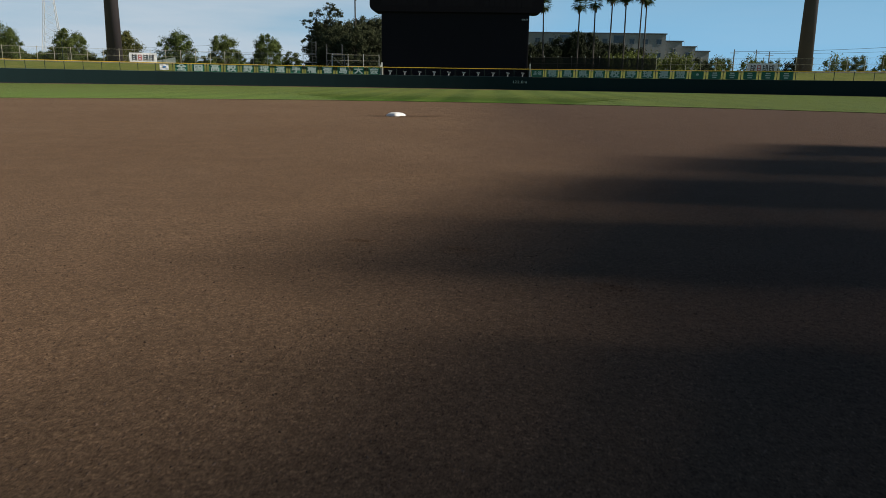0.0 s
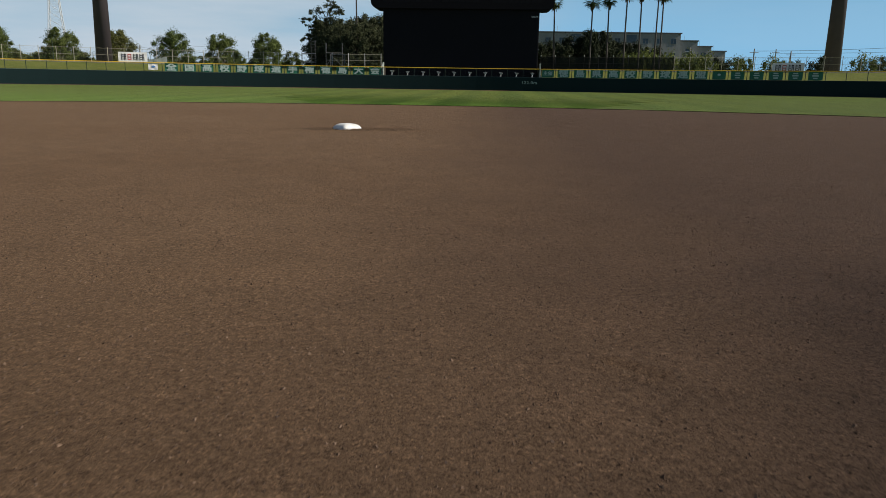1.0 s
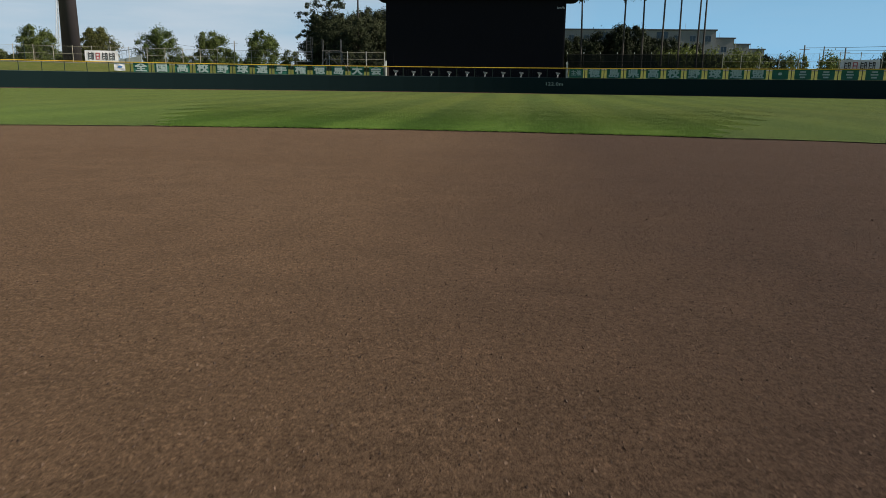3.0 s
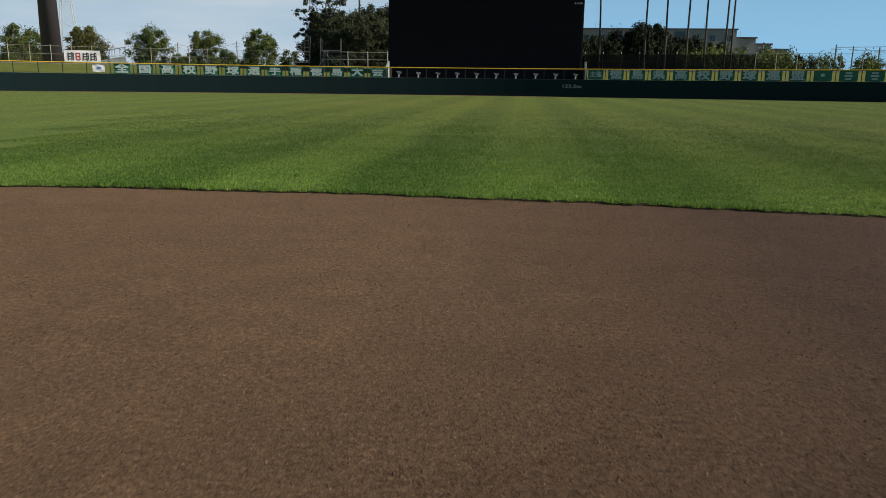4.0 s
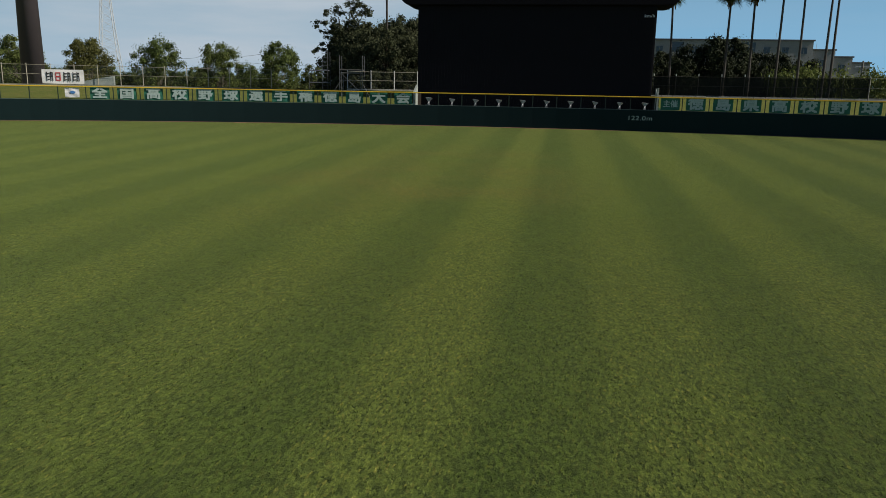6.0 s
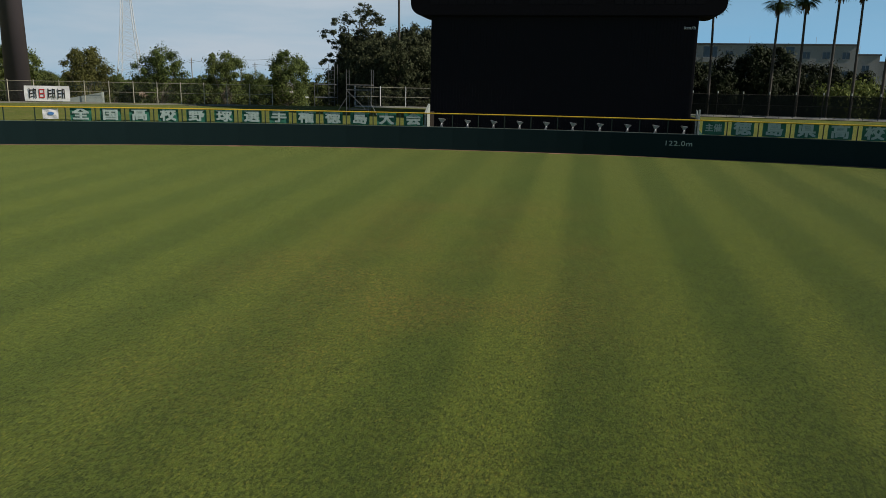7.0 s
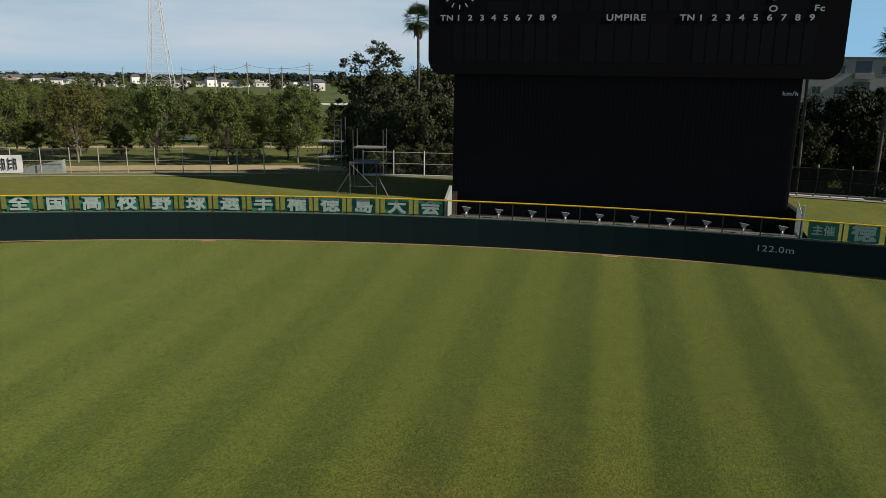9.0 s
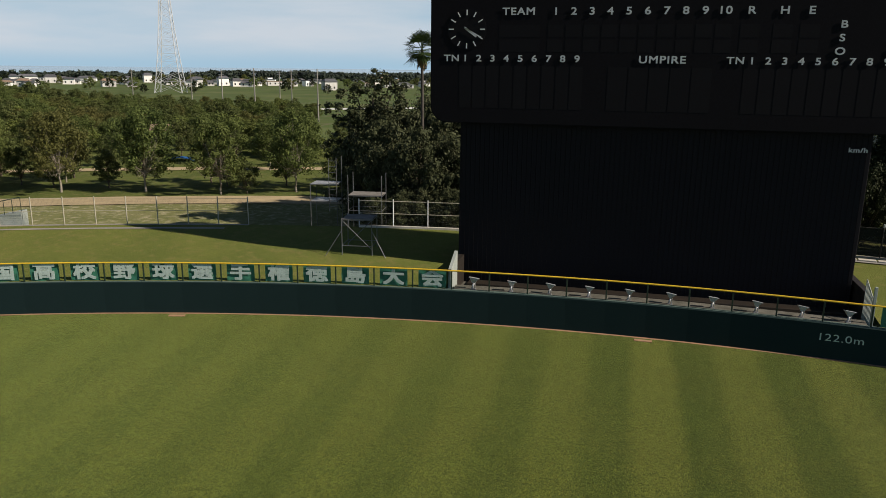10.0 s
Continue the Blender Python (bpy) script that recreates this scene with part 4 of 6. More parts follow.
def print_banner(at, w, label):
    """White banner whose print is reduced to plain shapes."""
    b = thing("printed_banner", at, label, "banner", "printed banners on the perimeter fence")
    part("cloth", banner_cloth(w, 1.22, w), M_white_cloth, b)
    s = w / 4.4
    for k, x in enumerate((-1.38, -0.5, 0.42, 1.35)):
        bm = bmesh.new()
        if k == 1:
            for a in ((-0.26, -0.36, -0.18, 0.36), (0.18, -0.36, 0.26, 0.36), (-0.18, 0.28, 0.18, 0.36), (-0.18, -0.05, 0.18, 0.04), (-0.18, -0.36, 0.18, -0.28)):
                box(bm, (x + a[0]) * s, -0.05, a[1], (x + a[2]) * s, -0.044, a[3])
        else:
            for a in ((-0.34, -0.4, -0.25, 0.4), (-0.25, 0.2, 0.0, 0.3), (-0.25, -0.05, 0.02, 0.04), (-0.2, -0.3, 0.0, -0.22), (0.08, -0.4, 0.17, 0.4), (0.17, 0.26, 0.36, 0.36), (0.17, -0.02, 0.36, 0.06), (0.28, -0.4, 0.36, 0.36)):
                box(bm, (x + a[0]) * s, -0.05, a[1], (x + a[2]) * s, -0.044, a[3])
        part("print", bm, M_red if k == 1 else M_ink, b, "red print" if k == 1 else "black print")
    for x in (-w / 2 + 0.05, 0, w / 2 - 0.05):
        part("tie", one_tube((x, -0.01, 0.62), (x, 0.08, 0.72), 0.01, seg=6), M_ink, b)


build_wall()
build_fence()
build_banners()


# ---- perimeter fence along the top of the bank ----
def build_perimeter():
    def run(t0, t1, step, label, dark):
        f = thing("perimeter_fence", Matrix(), label, "fence", kind="structure")
        post = mesh_of(one_tube((0, 0, Z_BANK1 - 0.05), (0, 0, 4.62), 0.035, seg=8), M_dark_post if dark else M_frame_white if -0.2 < t0 < 0 else M_fence)
        tip = mesh_of(one_tube((0, 0, 4.55), (0, 0, 4.74), 0.045, seg=8), M_pale)
        n = max(1, round((t1 - t0) / step))
        w = 2 * R_FENCE * math.sin((t1 - t0) / n / 2)
        rail = bmesh.new()
        for z in (4.5, 3.7):
            tube(rail, (-w / 2, 0, z), (w / 2, 0, z), 0.022 if dark or -0.2 < t0 < 0 else 0.013, seg=6)
        rail = mesh_of(rail, M_dark_post if dark else M_fence)
        net = bmesh.new()
        if dark:
            for k in range(40):
                x = -w / 2 + w * k / 40
                box(net, x, 0.03, Z_BANK1 + 0.12, x + w / 40 * 0.8, 0.034, 4.45)
        else:
            for k in range(1, 26):
                x = -w / 2 + w * k / 26
                box(net, x - 0.0014, 0.03, Z_BANK1 + 0.1, x + 0.0014, 0.034, 4.5)
            for k in range(1, 14):
                z = Z_BANK1 + 0.1 + 1.6 * k / 14
                box(net, -w / 2, 0.034, z - 0.0014, w / 2, 0.038, z + 0.0014)
        net = mesh_of(net, M_dark_mesh if dark else M_wire)
        kerb = mesh_of(one_box(-w / 2, -0.12, Z_BANK1 - 0.1, w / 2, 0.12, Z_BANK1 + (0.08 if dark else 0.12 if t0 > -0.2 else 0.02), bevel=0.01), M_pale_stone if -0.2 < t0 < 0 else M_concrete)
        for k in range(n + 1):
            put("post", post, f, arc_pose(R_FENCE, t0 + (t1 - t0) * k / n))
            if dark:
                put("cap", tip, f, arc_pose(R_FENCE, t0 + (t1 - t0) * k / n), "pale post cap")
        for k in range(n):
            at = arc_pose(R_FENCE, t0 + (t1 - t0) * (k + 0.5) / n)
            put("rail", rail, f, at)
            put("net", net, f, at)
            put("kerb", kerb, f, at)
    run(-0.93, -0.246, 0.0202, "galvanised wire fence on a concrete kerb along the bank", False)
    run(-0.171, -0.1017, 0.0201, "galvanised wire fence on a concrete kerb beside the scoreboard", False)
    run(0.126, 0.306, 0.02, "wire fence with dark windscreen mesh and pale post caps", True)
    run(0.3065, 0.83, 0.0202, "galvanised wire fence along the right-field bank", False)
    print_banner(arc_pose(R_FENCE - 0.12, math.atan2(-42.65 - CX, 82.8 - CY), 3.5), 3.45, "white printed banner tied to the wire fence")
    print_banner(arc_pose(R_FENCE - 0.12, math.atan2(39.8 - CX, 85.0 - CY), 3.25), 3.6, "white printed banner tied to the dark fence")


build_perimeter()


# ---- scoreboard ----
def build_scoreboard():
    sb = thing("scoreboard", pose(-1.1, 85.9, 1.2), "huge matt black scoreboard with white lettering and a clock", "scoreboard")
    part("lower_screen", one_box(-9.98, 0.0, 0.0, 9.80, 0.4, 8.9, bevel=0.03), M_screen, sb)
    part("building", one_box(-9.96, 0.41, -1.1, 9.78, 3.6, 8.9, bevel=0.03), M_board, sb, "black clad building behind the display")
    # upright fins added every 0.25 m to keep grazing sun off the lower display
    bm = bmesh.new()
    for k in range(79):
        x = -9.9 + 0.25 * k
        box(bm, x - 0.004, -0.0205, 0.05, x + 0.004, -0.0005, 8.72)
    sun_fin = part("sun_fin", bm, M_fin, sb, "fine black fins added to block grazing sun")
    sun_fin["kind"] = "stuff"
    # overhanging upper cabinet, its lower corners rounded
    bm = bmesh.new()
    x0, x1, z0, z1, rad = -11.5, 11.6, 8.75, 16.7, 0.9
    prof = []
    for cx_, cz_, a0 in ((x0 + rad, z0 + rad, 180), (x1 - rad, z0 + rad, 270), (x1 - rad, z1 - rad, 0), (x0 + rad, z1 - rad, 90)):
        for k in range(7):
            a = radians(a0 + 15 * k)
            prof.append((cx_ + rad * math.cos(a), cz_ + rad * math.sin(a)))
    front = [bm.verts.new((x, -0.55, z)) for x, z in prof]
    back = [bm.verts.new((x, 3.5, z)) for x, z in prof]
    bm.faces.new(front)
    bm.faces.new(back[::-1])
    for k in range(len(prof)):
        j = (k + 1) % len(prof)
        bm.faces.new((front[j], front[k], back[k], back[j]))
    bmesh.ops.recalc_face_normals(bm, faces=bm.faces)
    bmesh.ops.bevel(bm, geom=[e for e in bm.edges if all(abs(v.co.y + 0.55) < 1e-4 for v in e.verts)], offset=0.05, segments=2, affect="EDGES")
    part("upper_cabinet", bm, M_board, sb)

    def module(xa, za, xb, zb):
        part("display", one_box(xa, -0.5545, za, xb, -0.53, zb), M_panel, sb, "dark display module")
    ox, oz = 1.1, -1.2  # world to board
    for k in range(10):
        x = -6.25 + k * 0.868 + ox
        for z in (14.55, 13.85):
            module(x - 0.37, z + oz - 0.3, x + 0.37, z + oz + 0.3)
    for x in (2.72, 4.14, 5.28):
        for z in (14.55, 13.85):
            module(x + ox - 0.42, z + oz - 0.3, x + ox + 0.42, z + oz + 0.3)
    for z in (14.55, 13.85):
        module(-9.05 + ox, z + oz - 0.3, -7.0 + ox, z + oz + 0.3)
    for k in range(9):
        module(-10.76 + 0.705 * k + ox - 0.31, 10.75 + oz, -10.76 + 0.705 * k + ox + 0.31, 12.85 + oz)
        module(2.95 + 0.71 * k + ox - 0.31, 10.75 + oz, 2.95 + 0.71 * k + ox + 0.31, 12.85 + oz)
    for k in range(5):
        module(-3.6 + 0.98 * k + ox, 10.75 + oz, -2.68 + 0.98 * k + ox, 12.85 + oz)

    def word(text, x, z, size, bold=0.0, y=-0.57):
        me = letters(text, size * 0.9, 0.006, bold or size * 0.018, 1.12)
        me.transform(Matrix.Diagonal((1.24, 1, 1, 1)))
        me.materials.append(M_sign)
        put("lettering", me, sb, pose(x + ox, y, z + oz), "grey-white lettering")
    word("TEAM", -8.08, 15.47, 0.54)
    for k in range(10):
        word(str(k + 1), -6.25 + 0.868 * k, 15.46, 0.54)
    word("R", 2.72, 15.45, 0.54)
    word("H", 4.14, 15.44, 0.54)
    word("E", 5.28, 15.43, 0.54)
    word("TN", -11.47, 13.21, 0.5)
    word("TN", 2.23, 13.19, 0.5)
    for k in range(9):
        word(str(k + 1), -10.76 + 0.705 * k, 13.21, 0.5)
        word(str(k + 1), 2.95 + 0.71 * k, 13.18, 0.5)
    word("UMPIRE", -1.09, 13.20, 0.54)
    for text, x, z in (("B", 6.68, 14.82), ("S", 6.66, 14.23), ("O", 6.64, 13.64), ("H", 8.98, 14.83), ("E", 8.96, 14.25), ("Fc", 8.95, 13.66)):
        word(text, x, z, 0.5, 0.0)
    word("km/h", 8.12, 9.16, 0.34, 0.0, y=-0.012)

    clock = put("clock", mesh_of(one_tube((0, -0.57, 0), (0, -0.5, 0), 1.0, seg=32), M_panel), sb, pose(-10.7 + ox, -0.002, 14.64 + oz), "round black clock face with white ticks")
    for k in range(12):
        a = radians(30 * k)
        bm = one_box(-0.028, -0.592, 0.68, 0.028, -0.572, 0.94)
        put("tick", mesh_of(bm, M_sign), clock, Matrix.Rotation(a, 4, "Y"))
    for length, turn, w in ((0.86, 118, 0.03), (0.62, 126, 0.045)):
        bm = one_box(-w, -0.606, -0.16, w, -0.594, length)
        put("pointer", mesh_of(bm, M_sign), clock, Matrix.Rotation(radians(turn), 4, "Y"), "white clock pointer")


def build_pit():
    """Concrete floor, side walls and lamps in the gap before the scoreboard."""
    bm = bmesh.new()
    box(bm, -12.4, 83.3, 0.9, 10.4, 92.5, 1.2)
    tagged(put("pit_floor", mesh_of(bm, M_ledge)), "stained concrete floor before the scoreboard", "floor", kind="structure")
    for x, sgn in ((-10.75, -1), (8.85, 1)):
        w = thing("side_wall", Matrix(), "pale painted retaining wall beside the scoreboard", "wall", kind="structure")
        bm = bmesh.new()
        v = [bm.verts.new(p) for p in ((x, 82.9, 1.1), (x, 82.9, 2.7), (x, 84.25, 3.35), (x, 84.25, 1.1))]
        f = bm.faces.new(v)
        ex = bmesh.ops.extrude_face_region(bm, geom=[f])
        bmesh.ops.translate(bm, vec=(sgn * 0.16, 0, 0), verts=[g for g in ex["geom"] if isinstance(g, bmesh.types.BMVert)])
        bmesh.ops.recalc_face_normals(bm, faces=bm.faces)
        if sgn < 0:
            part("panel", bm, M_pale, w)
        else:
            bm.free()
            for k in range(9):
                y = 82.9 + 0.168 * k
                part("bar", one_tube((x, y, 1.15), (x, y, 2.7 + 0.08 * k), 0.022, seg=6), M_pale, w)
            part("top_bar", one_tube((x, 82.9, 2.7), (x, 84.25, 3.36), 0.028, seg=6), M_pale, w)
        # shade on the retaining wall is put into its colour
        part("retaining_wall", one_box(x, 84.26, 0.9, x + sgn * 0.3, 92.4, 2.75), M_pit_dark, w, "retaining wall coloured near black in place of shade")
        part("end_post", one_box(x - 0.06, 82.78, 1.2, x + 0.06, 82.9, 2.6 if sgn < 0 else 3.4, bevel=0.01), M_pale, w, "white painted end post")
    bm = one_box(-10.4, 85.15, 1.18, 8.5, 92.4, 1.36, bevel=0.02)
    tagged(put("pit_bed", mesh_of(bm, M_pit_dark)), "dark bed below the scoreboard", "floor", kind="structure")
    bm = bmesh.new()
    prev = None
    for k in range(41):
        th = TH_L + 0.001 + (TH_R - TH_L - 0.002) * k / 40
        now = [bm.verts.new(on_arc(r, th, z)) for r, z in ((R_WALL + 0.325, 0.9), (R_WALL + 0.325, 1.69), (R_WALL + 1.2, 1.67), (R_WALL + 1.2, 0.9))]
        if prev:
            for i in range(3):
                bm.faces.new((prev[i], now[i], now[i + 1], prev[i + 1]))
        prev = now
    tagged(put("ledge", mesh_of(bm, M_ledge)), "stained concrete ledge behind the top of the wall", "ledge", kind="structure")
    bays = [TH_L + (TH_R - TH_L) * (k + 0.56) / 10 for k in range(10)]
    lamp = thing("spotlight", arc_pose(R_WALL + 0.52, bays[0], 1.685) @ Matrix.Scale(0.88, 4), "silver spotlight on a bracket on the concrete ledge", "spotlight", "spotlights before the scoreboard")
    part("base_plate", one_box(-0.15, -0.12, 0, 0.15, 0.12, 0.03, bevel=0.008), M_steel, lamp)
    part("stem", one_tube((-0.06, 0, 0.03), (0.03, 0, 0.36), 0.075, 0.055, 12), M_lamp, lamp, smooth=True)
    part("bracket", one_tube((0.09, 0.0, 0.03), (0.12, 0.0, 0.42), 0.024, seg=8), M_steel, lamp)
    bm = bmesh.new()
    bmesh.ops.create_cone(bm, cap_ends=True, segments=4, radius1=0.10, radius2=0.40, depth=0.30, matrix=pose(0.02, 0.03, 0.50, -14, 8, 0) @ Matrix.Diagonal((0.98, 0.55, 1, 1)) @ pose(0, 0, 0, 0, 0, 45))
    bmesh.ops.bevel(bm, geom=bm.edges[:], offset=0.025, segments=2, affect="EDGES")
    part("housing", bm, M_lamp, lamp)
    part("rim", one_box(-0.31, -0.175, -0.02, 0.31, 0.175, 0.02, bevel=0.01), M_lamp, lamp, "pale rim of the lamp head", at=pose(0.04, 0.065, 0.66, -14, 8, 0))
    part("glass", one_box(-0.27, -0.14, -0.004, 0.27, 0.14, 0.004), M_glass, lamp, "clear front glass facing the board", at=pose(0.043, 0.072, 0.684, -14, 8, 0))
    for k in range(1, 10):
        copy_thing(lamp, arc_pose(R_WALL + 0.52, bays[k], 1.685) @ pose(0, 0, 0, 0, 0, 9 * math.sin(k * 2.3)) @ Matrix.Scale(0.88, 4))


row = thing("kerb_row", Matrix(), "row of pale concrete kerb stones below the dark fence", "kerb", kind="structure")
stone = mesh_of(one_box(-0.44, -0.2, -0.15, 0.44, 0.2, 0.1, bevel=0.02), M_pale_stone)
for k in range(20):
    if k != 5:
        th = 0.129 + 0.0101 * k
        p = on_arc(R_FENCE - 0.55, th)
        put("kerb_stone", stone, row, arc_pose(R_FENCE - 0.55, th, ground_height(p.x, p.y)))


build_scoreboard()
build_pit()


def build_distance_mark():
    th = math.atan2(7.52 - CX, 82.2 - CY)
    bm = bmesh.new()
    for text, x in (("1", -0.83), ("22.0m", 0.15)):
        one = letters(text, 0.48, 0.004, 0.0, 1.1)
        one.transform(Matrix.Translation((x, 0, 0)) @ Matrix.Diagonal((1.26, 1, 1, 1)))
        bm.from_mesh(one)
        bpy.data.meshes.remove(one)
    me = mesh_of(bm)
    me.materials.append(M_letter)
    tagged(put("distance_mark", me, at=arc_pose(R_WALL - 0.078, th, 1.04)), "white painted distance figures on the wall padding", "lettering")


build_distance_mark()


# ---- floodlight masts ----
def mast(name, x, y, tall, head_w, head_h, turn, rows, cols, steps=()):
    z = ground_height(x, y)
    m = thing(name, pose(x, y, z, 0, 0, turn), "tall tapered brown steel floodlight mast", "floodlight mast", "floodlight masts")
    bm = bmesh.new()
    tube(bm, (0, 0, 0.3), (0, 0, tall), 1.06, 0.5, 28)
    part("column", bm, M_pole, m, smooth=True)
    bm = one_tube((0, 0, -0.3), (0, 0, 0.5), 1.75, 1.7, 24)
    part("footing", bm, M_concrete, m, "round concrete footing")
    low, high, pitch = tall - head_h / 2, tall + head_h / 2, head_w / cols
    for j in range(cols):
        x = -head_w / 2 + pitch * (j + 0.5)
        trim = steps[j] if steps else 0.9 if j in (0, cols - 1) else 0.0  # top edge stepped to shape the bank's shadow
        part("lamp_panel", one_box(x - pitch / 2 + 0.03, -0.5, low + max(trim, 0.0), x + pitch / 2 - 0.14, -0.36, high - 0.8 - trim, bevel=0.02), M_steel, m)
        # slats added to thin out the shadow's far edge
        for i, slat in enumerate((0.17, 0.14, 0.11)):
            z = high - 0.8 - trim + 0.06 + 0.25 * i
            part("shade_slat", one_box(x - pitch / 2 + 0.03, -0.5, z, x + pitch / 2 - 0.14, -0.46, z + slat, bevel=0.005), M_steel, m)
    for k in range(3):
        z = low + head_h * (k + 0.5) / 3
        part("crossbeam", one_box(-head_w / 2, -0.36, z - 0.12, head_w / 2, -0.1, z + 0.12), M_steel, m)
    lamp = mesh_of(one_tube((0, -0.95, -0.1), (0, -0.5, 0.0), 0.42, 0.3, 10), M_lamp)
    for k in range(rows):
        for j in range(cols * 2 - (2 if k == rows - 1 else 0)):
            x = -head_w / 2 + pitch / 2 * (j + (1.5 if k == rows - 1 else 0.5))
            put("lamp", lamp, m, pose(x, 0, low + 0.5 + (head_h - 1.0) * (k + 0.5) / rows))


mast("floodlight_mast", -48.3, 86.6, 36.0, 11, 7.5, -29, 6, 9)
mast("floodlight_mast", 46.9, 89.7, 36.0, 11, 7.5, 29, 6, 9)
# unseen mast beyond first base, whose lamp bank throws soft shadow over the soil
mast("floodlight_mast", 66.4, -19.2, 41.35, 17.6, 10.2, 66, 7, 8, (0.9, 0.55, 0.5, 0.42, -0.15, -0.1, 0.25, 0.9))


# ---- trees ----
def cloud_of_leaves(centres, radii, per, size, seed, flat=0.75, fuzz=0.5):
    """Leaf quads in uneven clumps; returns vertices and faces."""
    rng = np.random.default_rng(seed)
    c = np.repeat(np.array(centres), per, axis=0)
    r = np.repeat(np.array(radii), per)
    n = len(c)
    d = rng.normal(size=(n, 3))
    d /= np.linalg.norm(d, axis=1)[:, None]
    rad = r * np.minimum(np.abs(rng.normal(0, fuzz, n)) + 0.3, 1.3)
    p = c + d * rad[:, None] * np.array((1, 1, flat))
    face = d + np.array((0, 0, 0.35)) + 0.45 * rng.normal(size=(n, 3))
    face /= np.linalg.norm(face, axis=1)[:, None]
    a = np.cross(face, rng.normal(size=(n, 3)))
    a /= np.linalg.norm(a, axis=1)[:, None] + 1e-6
    b = np.cross(a, face)
    b /= np.linalg.norm(b, axis=1)[:, None] + 1e-6
    s = size * rng.uniform(0.6, 1.4, n)[:, None]
    v = np.stack([p - a * s, p - b * s * 0.55, p + a * s, p + b * s * 0.55], 1).reshape(-1, 3)
    f = np.arange(n * 4).reshape(n, 4)
    return v, f


def tree_meshes(seed, tall, spread, trunk_h, clumps, per, leaf, trunk_r, lean=0.0, top_heavy=0.5, gap=0.0, clumps_at=(), bark=M_bark, fuzz=0.5):
    rng = random.Random(seed)
    bm = bmesh.new()
    at, r = Vector((0, 0, -0.1)), trunk_r
    n = 5
    for k in range(n):
        nxt = Vector((lean * (k + 1) / n + rng.uniform(-0.1, 0.1) * tall * 0.1, rng.uniform(-0.1, 0.1) * tall * 0.1, trunk_h * 1.25 * (k + 1) / n))
        tube(bm, at, nxt, r, r * 0.86, 8, False)
        at, r = nxt, r * 0.86
    centres, radii = [], []
    bulge = [rng.uniform(0, 6.28) for k in range(3)]
    for k in range(clumps):
        a = 2.39996 * k + rng.uniform(-0.5, 0.5)
        h = trunk_h + (tall - trunk_h) * (0.06 + 0.88 * ((k + 0.5) / clumps) ** (1.0 - 0.4 * top_heavy))
        u = (h - trunk_h) / (tall - trunk_h)
        wide = spread * math.sqrt(max(0.05, 1 - (1.7 * (u - 0.42)) ** 2)) * rng.uniform(0.05, 1.0) ** 0.6
        wide *= 1.0 + 0.28 * math.sin(2 * a + bulge[0]) + 0.18 * math.sin(3 * a + 5 * u + bulge[1])
        h += 0.09 * tall * math.sin(2 * a + bulge[2]) * u
        p = Vector((lean + wide * math.cos(a), wide * math.sin(a), h))
        start = at * rng.uniform(0.7, 1.0)
        midp = (start + p) / 2 + Vector((0, 0, -0.12 * tall * rng.random()))
        tube(bm, start, midp, r * 0.5, r * 0.3, 5, False)
        tube(bm, midp, p, r * 0.3, r * 0.1, 5, False)
        centres.append(tuple(p))
        radii.append(spread * rng.uniform(0.16, 0.50) * (1 - gap * 0.75))
    for x, y, z, size in clumps_at:
        start = at * rng.uniform(0.75, 1.0)
        tube(bm, start, (x, y, z), r * 0.6, r * 0.2, 5, False)
        for k in range(9):
            centres.append((x + size * rng.uniform(-1.2, 1.2), y + size * rng.uniform(-1.2, 1.2), z + size * rng.uniform(-0.9, 0.9)))
            radii.append(size * rng.uniform(0.25, 0.6))
    v, f = cloud_of_leaves(centres, radii, per, leaf, seed, fuzz=fuzz)
    return mesh_of(bm, bark, smooth=True), v.tolist(), f.tolist()


def plant_tree(name, kinds, x, y, scale, turn, label, category="tree", group="", sink=0.0):
    trunk, crown = kinds
    z = ground_height(x, y) - sink
    t = thing(name, pose(x, y, z, 0, 0, turn) @ Matrix.Diagonal((scale[0], scale[0], scale[1], 1)), label, category, group)
    put("trunk", trunk, t)
    put("crown", crown, t)
    return t


def kind_of(seed, material, *a, **k):
    trunk, v, f = tree_meshes(seed, *a, **k)
    return trunk, arrays("crown", v, f, material)


PARK = [kind_of(s, m, 7.6, 2.9, 1.9, 64, 210, 0.115, 0.13, gap=g, bark=M_bark_pale, fuzz=0.62) for s, m, g in ((1, M_leaf, 0.35), (2, M_leaf, 0.42), (3, M_leaf_rust, 0.42), (4, M_leaf, 0.38), (5, M_leaf_rust, 0.35))]
GLOW = [kind_of(s, M_leaf_bright, 6.6, 3.0, 1.6, 50, 200, 0.125, 0.12, gap=0.4, bark=M_bark_pale, fuzz=0.62) for s in (7, 8)]
PINE = [kind_of(s, M_leaf_pine, 7.6, 2.8, 1.2, 40, 150, 0.15, 0.15, gap=0.3) for s in (11, 12)]
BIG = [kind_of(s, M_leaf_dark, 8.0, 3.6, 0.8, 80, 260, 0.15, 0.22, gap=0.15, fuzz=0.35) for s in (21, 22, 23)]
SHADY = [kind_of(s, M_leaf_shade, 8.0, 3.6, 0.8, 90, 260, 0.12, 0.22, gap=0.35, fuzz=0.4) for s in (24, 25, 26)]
BUSH = [kind_of(s, m, 3.0, 1.8, 0.3, 20, 120, 0.11, 0.07) for s, m in ((31, M_leaf_bright), (32, M_leaf_bright), (33, M_leaf_dark))]
